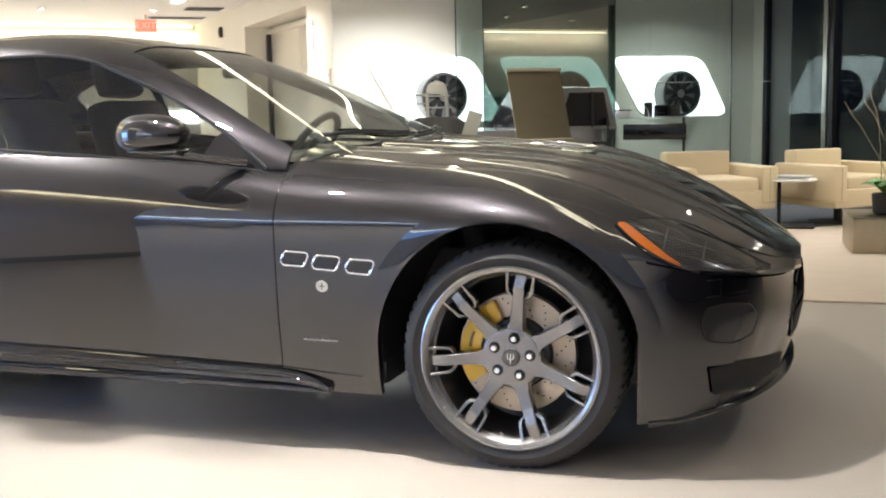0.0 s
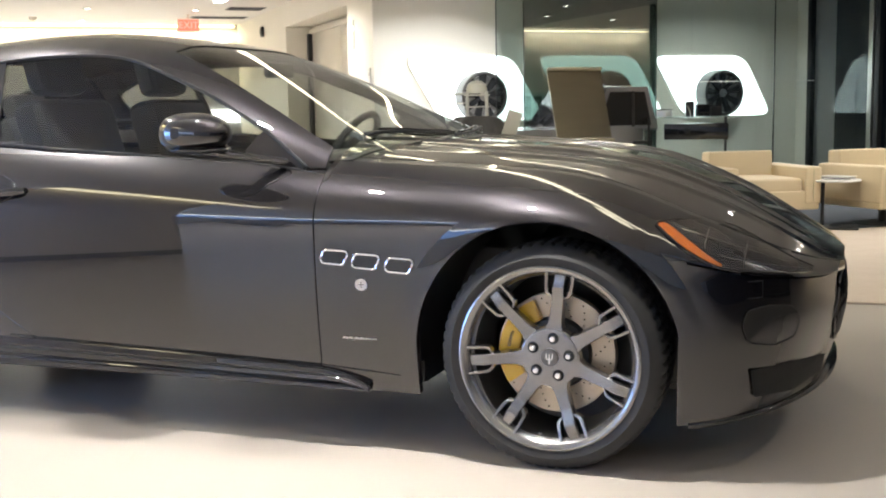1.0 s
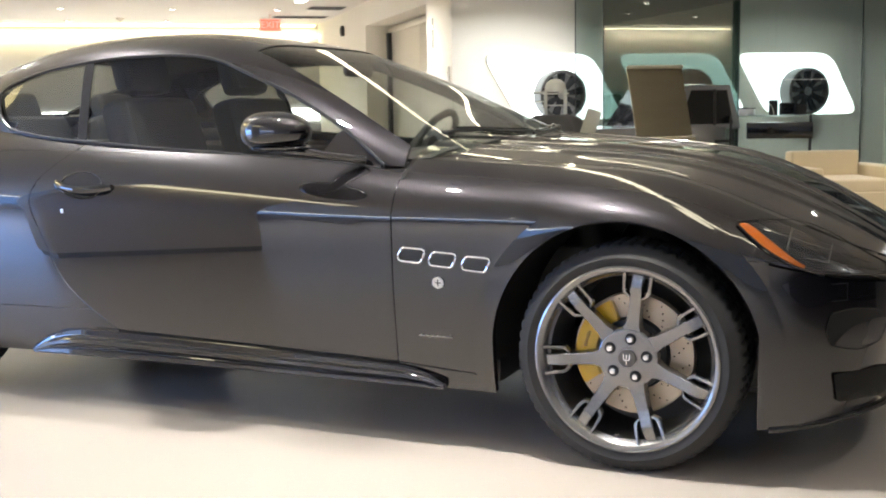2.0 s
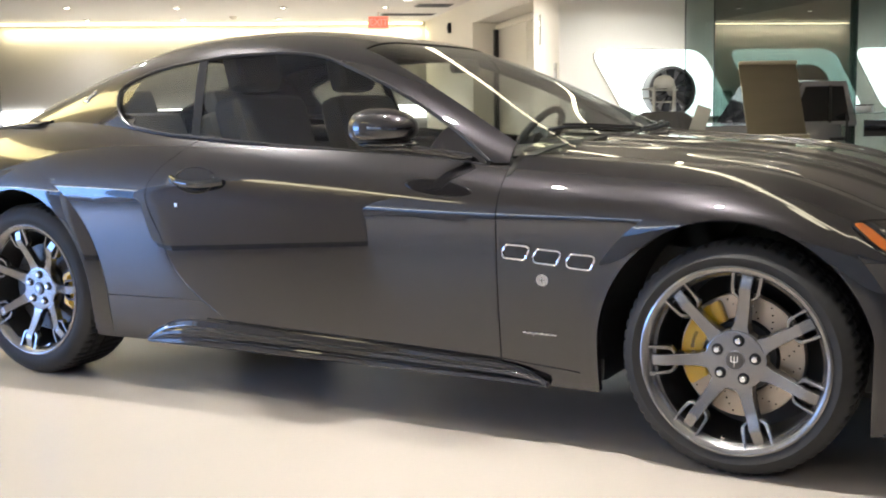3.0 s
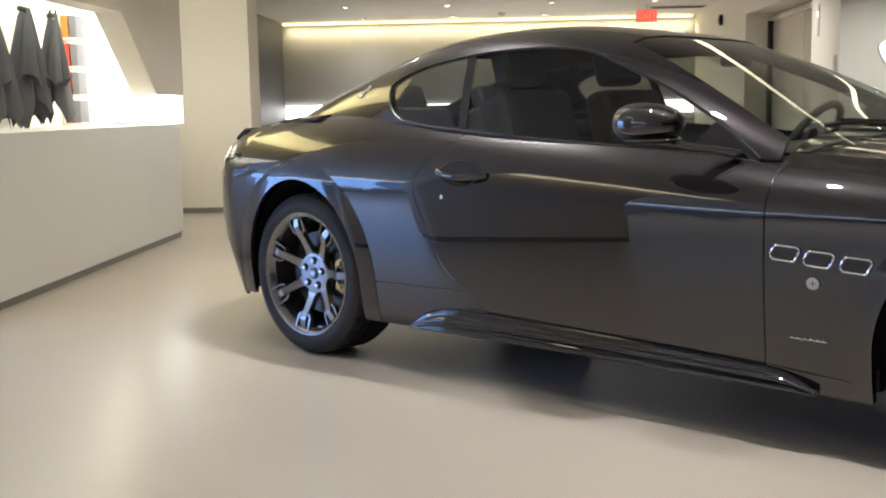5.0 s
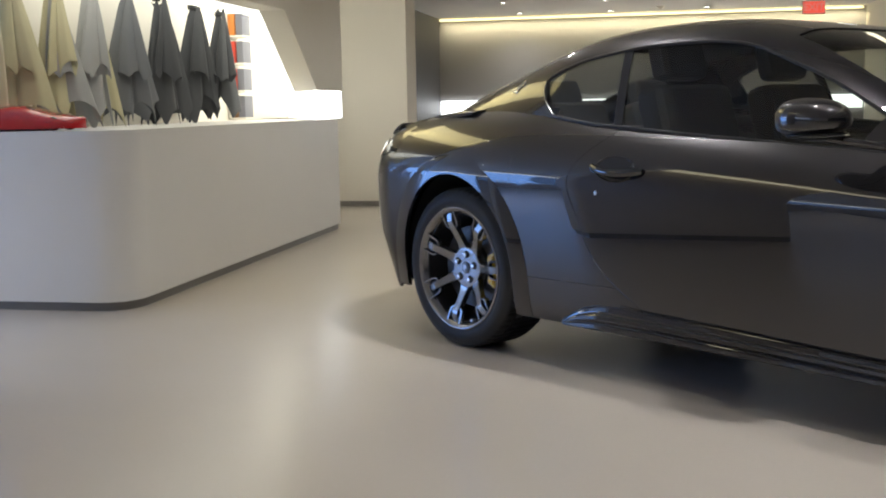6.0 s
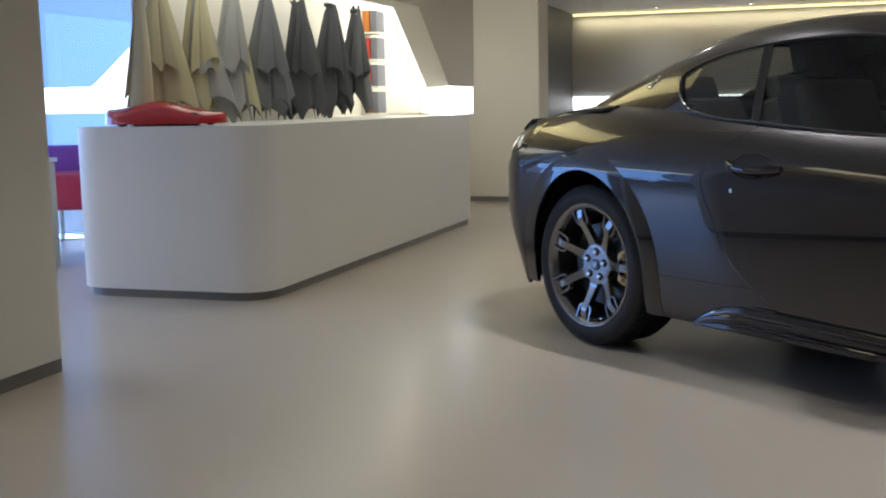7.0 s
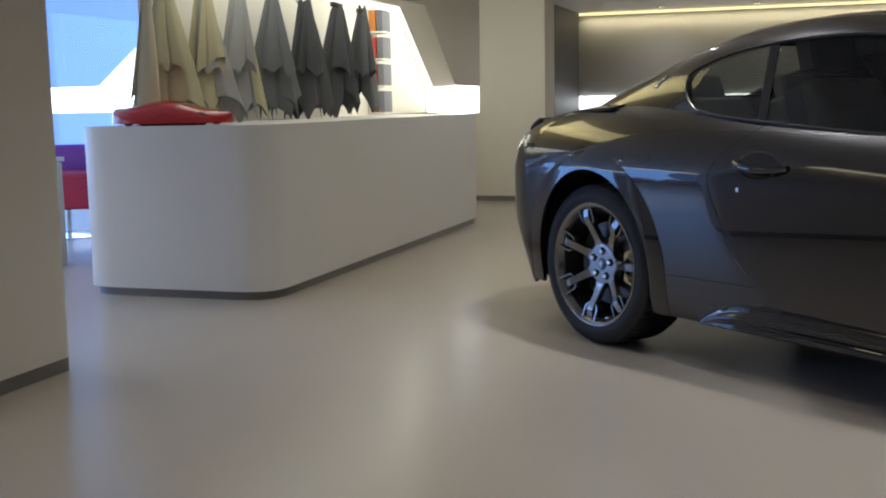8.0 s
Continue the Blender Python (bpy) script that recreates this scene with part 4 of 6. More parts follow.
_qedge = spline([0.99, 1.015, 1.04, 1.07, 1.11, 1.15, 1.172, 1.195], [-2.40, -2.46, -2.505, -2.54, -2.57, -2.588, -2.58, -2.53])
HEX = [(-0.049, -0.006), (-0.031, 0.023), (0.042, 0.020), (0.049, 0.010), (0.031, -0.024), (-0.041, -0.020)]
hl_hi = spline([0.291, 0.334, 0.377, 0.450, 0.513, 0.579, 0.644, 0.715], [0.742, 0.745, 0.743, 0.729, 0.703, 0.666, 0.628, 0.588])
hl_lo = spline([0.291, 0.328, 0.379, 0.428, 0.473, 0.533, 0.621, 0.715], [0.738, 0.709, 0.672, 0.643, 0.621, 0.609, 0.597, 0.580])
for s in (-1, 1):
    for cx, cz in ((-0.714, 0.619), (-0.606, 0.609), (-0.493, 0.600)):
        ol = rounded([(cx + x, cz + z) for x, z in HEX], 0.0075, 3)
        vent = part("side_vent", plate(ol, sp, s, 0.0015), M["gloss_black"], car, "black side vent with a chrome surround")
        part("vent_surround", tube([sp(x, z, 0.003, s) for x, z in ol], 0.0035, 8, True), M["chrome"], vent)
    # round badge and a thin line of script
    ol = [(-0.624 + 0.0185 * math.cos(t * math.pi / 12), 0.535 + 0.0165 * math.sin(t * math.pi / 12)) for t in range(24)]
    badge = part("badge", plate(ol, sp, s, 0.003), M["steel"], car, "small round chrome badge")
    part("badge_ring", tube([sp(x, z, 0.003, s) for x, z in ol], 0.002, 6, True), M["steel"], badge)
    ol = [(-0.624 + 0.85 * dx, 0.535 + 0.8 * dz) for dx, dz in ((-0.012, -0.002), (-0.003, -0.002), (-0.003, -0.013), (0.003, -0.013), (0.003, -0.002), (0.012, -0.002), (0.012, 0.003), (0.003, 0.003), (0.003, 0.013), (-0.003, 0.013), (-0.003, 0.003), (-0.012, 0.003))]
    part("badge_mark", plate(ol, sp, s, 0.0042), M["rim"], badge)
    pts = [sp(-0.698 + 0.0072 * k, 0.362 + 0.0035 * math.sin(k * 2.2) * (1 if k % 5 else 2.0), 0.002, s) for k in range(16)]
    script = part("script_strip", tube(pts, 0.0013, 6), M["chrome"], car, "thin chrome strip of script")
    part("script_line", tube([sp(-0.700, 0.361, 0.002, s), sp(-0.582, 0.361, 0.002, s)], 0.0012, 6), M["chrome"], script)
    # head lamp
    lamp = part("headlight", band(0.294, 0.712, hl_lo, hl_hi, hlp, s, 0.002), M["lamp_dark"], car, "swept headlight with an amber strip")
    part("amber_strip", band(0.298, 0.478, lambda x: hl_lo(x) + 0.004, lambda x: min(hl_hi(x) - 0.003, hl_lo(x) + 0.010 + 0.017 * math.sin(math.pi * min(1, max(0, (x - 0.295) / 0.19)) ** 0.7)), hlp, s, 0.005, 24, 3), M["amber"], lamp, "amber side marker")
    for f, x0, x1 in ((0.62, 0.36, 0.64), (0.30, 0.47, 0.68)):
        part("lamp_rib", tube([hlp(x, hl_lo(x) + f * (hl_hi(x) - hl_lo(x)), 0.004, s) for x in lin(x0, x1, 16)], 0.0022, 6), M["lamp_chrome"], lamp)
    for x in (0.43, 0.535):
        part("lamp_divider", tube([hlp(x, hl_lo(x) + f * (hl_hi(x) - hl_lo(x)), 0.004, s) for f in lin(0.32, 0.80, 6)], 0.0018, 6), M["rim_dark"], lamp)
    part("lens_cover", band(0.294, 0.712, hl_lo, hl_hi, hlp, s, 0.011), M["lens"], lamp)
    rimpts = [hlp(x, hl_hi(x), 0.008, s) for x in lin(0.294, 0.712, 30)] + [hlp(x, hl_lo(x), 0.008, s) for x in lin(0.712, 0.294, 30)]
    part("lamp_seal", tube(rimpts, 0.0026, 6, True), M["gloss_black"], lamp)
    # bumper intakes
    ol = rounded([(0.532, 0.452), (0.545, 0.497), (0.600, 0.505), (0.662, 0.492), (0.680, 0.45), (0.668, 0.400), (0.615, 0.384), (0.548, 0.402)], 0.014, 3)
    fog = part("brake_duct", plate(ol, fb, s, 0.003), M["void"], car, "black oval duct with a smoked lamp in the bumper")
    lens = rounded([(0.552, 0.408), (0.575, 0.440), (0.618, 0.466), (0.672, 0.470), (0.676, 0.448), (0.664, 0.405), (0.614, 0.390)], 0.010, 3)
    part("duct_lamp", plate(lens, fb, s, 0.006), M["smoked_lamp"], fog, "smoked lamp lens")
    part("duct_edge", tube([fb(x, z, 0.003, s) for x, z in ol], 0.0014, 6, True), M["gloss_black"], fog)
    ol = rounded([(0.552, 0.322), (0.66, 0.322), (0.745, 0.300), (0.735, 0.240), (0.66, 0.226), (0.560, 0.236)], 0.008, 3)
    gr = part("lower_intake", plate(ol, fb, s, 0.007, 6), M["void"], car, "black lower intake")
    # side marker window in the bumper, bumper seams
    part("marker_edge", tube([fb(x, z, 0.0015, s) for x, z in ((0.545, 0.575), (0.583, 0.575), (0.583, 0.528), (0.545, 0.528))], 0.0012, 5), M["black"], car)
    part("bumper_gap", tube([sp(x, 0.642 - 0.02 * (x - 0.30), 0.001, s) for x in lin(0.295, 0.43, 8)], 0.0016, 5), M["gloss_black"], car)
    part("bumper_gap", tube([sp(x, 0.366 + 0.004 * (x + 2.3), 0.001, s) for x in lin(-2.53, -2.02, 16)], 0.0014, 5), M["gloss_black"], car)
    part("door_gap", tube([sp(x, door_foot(x) - 0.002, 0.0012, s) for x in lin(-2.0, -0.787, 30)], 0.0022, 5), M["gloss_black"], car)
    part("fender_crease", tube([sp(x, 0.266 - 0.065 * (x + 0.785), 0.0012, s) for x in lin(-0.783, -0.452, 12)], 0.0016, 5), M["gloss_black"], car)
    # splitter
    def lip(u, v, s=s):
        a = math.pi / 2 * (0.90 - 0.90 * u)
        xx, yy = max(0.0, math.cos(a)) ** (2 / NN), max(0.0, math.sin(a)) ** (2 / NN)
        z0 = 0.145 + 0.06 * xx
        o = 0.03 * math.sin(math.pi * v) * (0.2 + 0.8 * xx)
        return Vector((NX + (nose(z0) + bulge(z0) + o) * xx, s * ((_w(NX) - tuck(z0, 0.66) + bulge(z0) * min(1.0, xx / 0.35)) * yy + o * 0.4), z0 - 0.012 + 0.024 * v))
    part("splitter", patch(40, 6, lip, 0, out=lambda c: Vector((c.x, c.y, 0))), M["gloss_black"], car)
    # door handle in its cup, lock
    ol = [(-2.02 + 0.092 * math.cos(t * math.pi / 14), 0.822 + 0.047 * math.sin(t * math.pi / 14) - 0.05 * 0.098 * math.cos(t * math.pi / 14)) for t in range(28)]
    cup = part("handle_cup", plate(ol, sp, s, 0.0012), M["gloss_black"], car, "dark oval handle recess")
    part("cup_rim", tube([sp(x, z, 0.002, s) for x, z in ol], 0.0028, 6, True), M["dark_chrome"], cup)
    hp = [sp(-2.128 + 0.238 * k / 14, 0.822 - 0.012 * math.sin(math.pi * k / 14) + 0.010 * (0.5 - k / 14), 0.004 + 0.034 * math.sin(math.pi * k / 14) ** 0.6, s) for k in range(15)]
    part("door_handle", tube(hp, 0.014, 10, flat=0.8), M["dark_chrome"], cup, "dark polished pull handle")
    part("door_lock", box((0, 0, 0), (0.012, 0.004, 0.016), 0.002, Matrix.Translation(sp(-2.098, 0.729, 0.002, s))), M["steel"], car, "small chrome lock cover")
    # outline trim of the side windows, centre pillar
    up = [(x, _dlo(x) + 0.004) for x in lin(-0.87, -2.55, 60)] + [(_qedge(z), z) for z in lin(1.178, 1.02, 10)]
    dn = [(x, _belt(x) - 0.004) for x in lin(-2.42, -0.87, 46)]
    tr = [Vector((x, s * (gh(x, g_th_z(x, z))[0] + 0.002), gh(x, g_th_z(x, z))[1])) for x, z in up + dn]
    part("window_trim", tube(tr, 0.0065, 8, True), M["seal"], car, "gloss black window surround")
    def pillar(u, v, s=s):
        x = -2.128 - 0.06 * v + 0.042 * u
        z0, z1 = _belt(x) - 0.005, _dlo(x)
        z = z0 + (z1 - z0) * v
        return Vector((x, s * pane_at(x, z, 0.002), z))
    part("centre_pillar", patch(2, 10, pillar, 0.004), M["lamp_dark"], car)
    def root(u, v, s=s):
        zz = 0.995 + 0.20 * v
        x = -2.72 + (_qedge(zz) + 2.72) * u
        y, z = gh(x, g_th_z(x, zz))
        return Vector((x, s * (y + 0.001), z))
    part("pillar_root", patch(12, 16, root, 0.004), M["paint"], car)
    # corner piece behind the A pillar and mirror foot
    def corner(u, v, s=s):
        x = -1.10 + 0.22 * u
        z0, z1 = _belt(x) - 0.006, _dlo(x) + 0.002
        z = z0 + (z1 - z0) * v
        return Vector((x, s * pane_at(x, z, 0.004), z))
    foot = part("mirror_foot", patch(12, 6, lambda u, v, s=s: corner(u, v * min(1.0, 0.25 + 3.2 * u), s), 0.002), M["paint"], car)
    part("mirror_arm", tube([Vector((-0.93, s * 0.775, 0.908)), Vector((-1.02, s * 0.84, 0.925)), Vector((-1.10, s * 0.93, 0.945)), Vector((-1.16, s * 0.98, 0.955))], 0.014, 10, flat=1.5), M["paint"], car)
    bm = bmesh.new()
    bmesh.ops.create_uvsphere(bm, u_segments=32, v_segments=18, radius=1.0)
    for v in bm.verts:
        x, y, z = v.co
        q = 1.0 if z > 0 else 0.78
        fx = (abs(x) ** 0.85) * (1 if x > 0 else -1)
        z = (abs(z) ** 0.80) * (1 if z > 0 else -1)
        v.co = (-1.135 + 0.122 * fx, s * 0.985 + 0.085 * y, 1.006 + (0.068 + 0.008 * -x) * z * q)
    bmesh.ops.recalc_face_normals(bm, faces=bm.faces)
    mir = part("door_mirror", bm, M["paint"], car, "rounded paint-coloured door mirror")
    bm = bmesh.new()
    bmesh.ops.create_uvsphere(bm, u_segments=28, v_segments=12, radius=1.0)
    for v in bm.verts:
        x, y, z = v.co
        v.co = (-1.120 + 0.106 * x, s * 0.985 + 0.074 * y, 0.960 + 0.016 * z)
    part("mirror_base", bm, M["gloss_black"], mir)
    part("mirror_glass", lathe([(0.0005, 0.0), (0.030, 0.0), (0.032, 0.004)], 24, m=pose(-1.246, s * 0.985, 1.006, 0, 0, -90)), M["chrome"], mir)
    # tail lamp wrapped round the corner
    def tail(u, v, s=s):
        a = 0.10 + 0.62 * u
        xx, yy = math.sin(a) ** (2 / RN), math.cos(a) ** (2 / RN)
        zt = 0.872 + 0.062 * u ** 0.8
        zb = zt - 0.006 - 0.115 * u ** 0.7
        z = zb + (zt - zb) * v
        dep = RA - 0.10 * max(0.0, (z - 0.75) / 0.3) ** 2
        return Vector((RX0 - (dep + 0.004) * xx + (0.16 if u < 0.001 else 0.0), s * (flank(RX0, z) + 0.005) * yy, z))
    tl = part("tail_light", patch(26, 6, tail, 0.004, out=lambda c: Vector((c.x + 3.2, c.y, 0))), M["gloss_black"], car, "dark wraparound tail light with a red end")
    part("red_lens", patch(10, 6, lambda u, v: tail(0.72 + 0.26 * u, 0.2 + 0.6 * v) * 1.0 + Vector((-0.004, s * 0.002, 0)), 0.002, out=lambda c: Vector((c.x + 3.2, c.y, 0))), M["tail"], tl, "red lens")
    # mark on the C pillar
    def cp(x, z, s=s):
        y, zz = gh(x, g_th_z(x, z))
        return Vector((x, s * (y + 0.004), zz))
    mark = part("pillar_mark", tube([cp(-2.806, 1.124), cp(-2.796, 1.134), cp(-2.786, 1.144), cp(-2.776, 1.153)], 0.0042, 8), M["chrome"], car, "small chrome forked mark")
    part("mark_fork", tube([cp(-2.832, 1.126), cp(-2.818, 1.122), cp(-2.802, 1.122), cp(-2.790, 1.126)], 0.0038, 6), M["chrome"], mark)
    part("mark_ring", tube([cp(-2.770 + 0.010 * math.cos(t * math.pi / 6), 1.158 + 0.008 * math.sin(t * math.pi / 6)) for t in range(12)], 0.0032, 6, True), M["chrome"], mark)
    # black sheet added behind the shut lines to give them their shade
    part("inner_panel", patch(30, 8, lambda u, v, s=s: Vector((-2.55 + 2.1 * u, s * (flank(-2.55 + 2.1 * u, 0.22 + 0.62 * v) - 0.035), 0.22 + 0.62 * v)), 0), M["black"], car)

# front grille
gpts = rounded([(-0.40, 0.40), (-0.30, 0.53), (0.30, 0.53), (0.40, 0.40), (0.28, 0.31), (-0.28, 0.31)], 0.06)
def gface(y, z, off):
    k = min(1.0, abs(y) / (_w(NX) - tuck(z, 0.66)))
    return Vector((NX + (nose(z) + bulge(z)) * (1 - k ** NN) ** (1 / NN) + off, y, z))
bm = bmesh.new()
bm.faces.new([bm.verts.new(gface(y, z, 0.004)) for y, z in gpts])
grille = part("grille", bm, M["gloss_black"], car, "black oval grille with upright bars", smooth=False)
for k in range(15):
    y = -0.33 + 0.66 * k / 14
    part("grille_bar", tube([gface(y, z, 0.005) for z in lin(0.325, 0.52 - 0.25 * max(0, abs(y) - 0.27), 6)], 0.004, 6), M["dark_chrome"], grille)
part("grille_surround", tube([gface(y, z, 0.003) for y, z in gpts], 0.005, 8, True), M["dark_chrome"], grille)
# cowl, wipers
def cowl(u, v):
    x = -0.86 + 0.14 * u + 0.16 * (1 - abs(2 * v - 1) ** 2)
    yy = (2 * v - 1) * 0.72
    y, z = top(max(x, -0.8), th_at_y(max(x, -0.8), abs(yy)))
    return Vector((x, yy, z + 0.004 - 0.012 * (1 - u)))
part("cowl", patch(6, 30, cowl, 0.01, out=lambda c: Vector((0, 0, 1))), M["black"], car)
for y0, y1, xo in ((-0.60, 0.02, 0.03), (-0.02, 0.60, 0.05)):
    pts = []
    for k in range(14):
        yy = y0 + (y1 - y0) * k / 13
        x = -0.80 + xo + 0.14 * (1 - abs(yy / 0.72) ** 2)
        z = gh(x, g_th_y(x, abs(yy)))[1]
        pts.append(Vector((x, yy, max(z, top(x, th_at_y(x, abs(yy)))[1]) + 0.012)))
    arm = part("wiper", tube(pts, 0.0065, 6), M["black"], car, "black wiper resting at the screen base")
    part("wiper_blade", tube([p + Vector((-0.03, 0.03, 0.008)) for p in pts[2:]], 0.0045, 6), M["gloss_black"], arm)
# boot lip
def lipr(u, v):
    a = math.pi * (u - 0.5) * 0.68
    xx, yy = max(0.0, math.cos(a)) ** (2 / RN), abs(math.sin(a)) ** (2 / RN) * (1 if a > 0 else -1)
    d = 0.50 - 0.16 * v
    return Vector((RX0 - d * xx, 0.84 * yy, 0.936 + 0.052 * v ** 0.7))
part("boot_lip", patch(40, 4, lipr, 0.008, out=lambda c: Vector((0, 0, 1))), M["paint"], car)

# ---- cabin
cabin = part("cabin_floor", box((-1.75, 0, 0.36), (1.9, 1.36, 0.10), 0.02), M["interior"], car)
for s in (-1, 1):
    part("door_card", patch(10, 6, lambda u, v, s=s: Vector((-2.6 + 1.75 * u, s * (0.69 - 0.02 * v), 0.35 + 0.56 * v)), 0), M["interior"], car)
part("bulkhead", box((-0.84, 0, 0.62), (0.04, 1.30, 0.5)), M["interior"], car)
part("rear_shelf", box((-2.98, 0, 0.93), (0.62, 1.25, 0.06), 0.02), M["interior"], car)
bm = box((-1.02, 0, 0.83), (0.36, 1.36, 0.18), 0.06, seg=3)
part("dashboard", bm, M["interior"], car)
ring = [Vector((-1.22 + 0.10 * math.sin(2 * math.pi * k / 36), 0.36 + 0.185 * math.cos(2 * math.pi * k / 36), 0.90 + 0.155 * math.sin(2 * math.pi * k / 36))) for k in range(36)]
sw = part("steering_wheel", tube(ring, 0.016, 8, True), M["interior"], car, "dark leather steering wheel")
part("wheel_hub", lathe([(0.0005, -0.03), (0.05, -0.02), (0.06, 0.01)], 20, m=pose(-1.21, 0.36, 0.90, 0, 0, -90)), M["interior"], sw)
for a in (0, 180, 270):
    part("wheel_spoke", tube([Vector((-1.21, 0.36, 0.90)), Vector((-1.22 + 0.10 * math.sin(radians(a)), 0.36 + 0.185 * math.cos(radians(a)), 0.90 + 0.155 * math.sin(radians(a))))], 0.014, 6), M["interior"], sw)
part("mirror_inside", box((-1.36, 0, 1.235), (0.03, 0.22, 0.06), 0.02), M["black"], car)
for y in (-0.36, 0.36):
    seat = part("front_seat", box((-1.72, y, 0.56), (0.52, 0.50, 0.20), 0.07, seg=3), M["interior"], car, "dark leather seat")
    part("seat_back", box((0, 0, 0.28), (0.14, 0.48, 0.58), 0.06, pose(-1.96, y, 0.58, 0, -16), 3), M["interior"], seat)
    part("headrest", box((0, 0, 0.68), (0.10, 0.27, 0.18), 0.045, pose(-1.98, y, 0.58, 0, -14), 3), M["interior"], seat)
for y in (-0.32, 0.32):
    seat = part("rear_seat", box((-2.42, y, 0.55), (0.44, 0.46, 0.18), 0.06, seg=3), M["interior"], car)
    part("seat_back", box((0, 0, 0.26), (0.13, 0.46, 0.52), 0.06, pose(-2.64, y, 0.58, 0, -22), 3), M["interior"], seat)
    part("headrest", box((0, 0, 0.56), (0.09, 0.25, 0.15), 0.04, pose(-2.66, y, 0.58, 0, -22), 3), M["interior"], seat)


# the stretch between the door and the front arch sits slightly further forward
def ease(t):
    t = min(1.0, max(0.0, t))
    return t * t * (3 - 2 * t)


for ob in car.children_recursive:
    if ob.type == "MESH" and not ob.name.startswith("wheel.") and ob.matrix_basis == Matrix() and (ob.parent == car or ob.parent.matrix_basis == Matrix()):
        if ob.parent.name.startswith("wheel") and ob.parent.type == "EMPTY":
            continue
        for v in ob.data.vertices:
            v.co.x += 0.016 * ease((v.co.x + 2.0) / 0.8) * ease((-0.06 - v.co.x) / 0.36)


# ================= fittings and things of the room =================
def in_room(ob, a, b, z=0.0, turn=0.0):
    ob.matrix_world = ROOM @ pose(a, b, z, 0, 0, turn)
    return ob


def at_world(ob, x, y, z=0.0, turn=0.0):
    ob.matrix_world = pose(x, y, z, 0, 0, turn)
    return ob


# ---- ceiling
first = None
# lamps added out of view get the same fittings as the real rows
for a, b in KEY + NEAR + WALL_FILL + FAR:
    if first is None:
        first = thing("downlight", "small round recessed ceiling downlight, lit", "ceiling light", "ceiling downlights")
        part("trim_ring", lathe([(0.042, 0.0), (0.058, 0.0), (0.060, 0.006), (0.042, 0.02)], 28, "z", closed=True), M["pale"], first)
        part("lens", lathe([(0.0005, 0.008), (0.042, 0.008), (0.042, 0.016)], 24, "z"), M["lamp"], first)
        in_room(first, a, b, CEIL - 0.018)
    else:
        copy_thing(first, ROOM @ pose(a, b, CEIL - 0.018))
for a, b, la, lb, lit in ((3.05, 16.8, 0.55, 0.45, 0), (2.9, 18.4, 0.9, 0.3, 0), (2.5, 15.3, 0.12, 1.2, 1)):
    if lit:
        v = thing("linear_light", "slim white linear ceiling light, lit", "ceiling light")
        part("diffuser", box((0, 0, 0), (la, lb, 0.01), 0.003), M["glow"], v)
    else:
        v = thing("ceiling_vent", "grey slotted air vent in the ceiling", "vent", "ceiling vents")
        part("frame", box((0, 0, 0.004), (la, lb, 0.008), 0.003), M["wall_grey"], v)
        for k in range(6):
            part("slat", box((0, -lb / 2 + lb * (k + 0.5) / 6, -0.004), (la * 0.92, lb * 0.06, 0.008)), M["wall_dark"], v)
    in_room(v, a, b, CEIL - 0.010)
v = thing("smoke_detector", "round white smoke detector on the ceiling", "smoke detector")
part("base", lathe([(0.0005, -0.02), (0.05, -0.018), (0.065, 0.0), (0.065, 0.02)], 24, "z"), M["wall"], v)
part("cover", lathe([(0.0005, -0.04), (0.03, -0.036), (0.036, -0.018)], 20, "z"), M["wall"], v)
in_room(v, 0.05, 18.8, CEIL - 0.02)

# ---- exit sign: red lit letters
sign = thing("exit_sign", "red lit exit sign hanging below the ceiling", "exit sign")
part("case", box((0, 0, 0), (0.34, 0.05, 0.20), 0.01), M["wall"], sign)
part("face", box((0, -0.028, 0), (0.31, 0.006, 0.17)), M["exit"], sign)
txt = bpy.data.curves.new("exit_letters", "FONT")
txt.body, txt.size, txt.align_x, txt.align_y, txt.extrude = "EXIT", 0.15, "CENTER", "CENTER", 0.002
tmp = new("letters_tmp", txt)
me = bpy.data.meshes.new_from_object(tmp)
bpy.data.objects.remove(tmp)
lt = new("letters", me)
lt.parent, lt.matrix_basis = sign, pose(0, -0.034, 0, 90)
me.materials.append(M["wall"])
part("stem", box((0, 0, 0.13), (0.03, 0.03, 0.08)), M["wall"], sign)
in_room(sign, 2.35, 18.0, 2.45)

# ---- lift
lift = thing("lift_door", "brushed steel lift door in a white recess", "lift door")
part("jamb", box((-0.03, 3.24, 1.09), (0.08, 0.10, 2.18)), M["black"], lift, "dark door jamb")
for k in range(2):
    part("leaf", box((0.0, 0.82 + 1.58 * k, 1.09), (0.03, 1.57, 2.18), 0.004), M["steel_door"], lift)
part("head", box((-0.01, 1.63, 2.21), (0.06, 3.3, 0.06)), M["wall"], lift)
in_room(lift, 3.84, 12.66)
plate_ = thing("lift_indicator", "slim white lift indicator plate with a small lamp", "indicator")
part("plate", box((0, 0, 0), (0.01, 0.07, 0.34), 0.003), M["pale"], plate_)
part("lamp", box((-0.007, 0, 0.07), (0.006, 0.03, 0.05)), M["glow_warm"], plate_)
in_room(plate_, 3.463, 12.36, 1.93)
sw = thing("call_button", "grey lift call-button plate", "button plate")
part("plate", box((0, 0, 0), (0.012, 0.09, 0.20), 0.004), M["steel"], sw)
part("button", lathe([(0.0005, 0.0), (0.018, 0.0), (0.02, 0.008)], 16, m=pose(-0.006, 0, 0.03, 0, 0, -90)), M["black"], sw)
in_room(sw, 3.462, 11.74, 1.43)
al = thing("alarm_horn", "small dark alarm horn on the wall", "alarm")
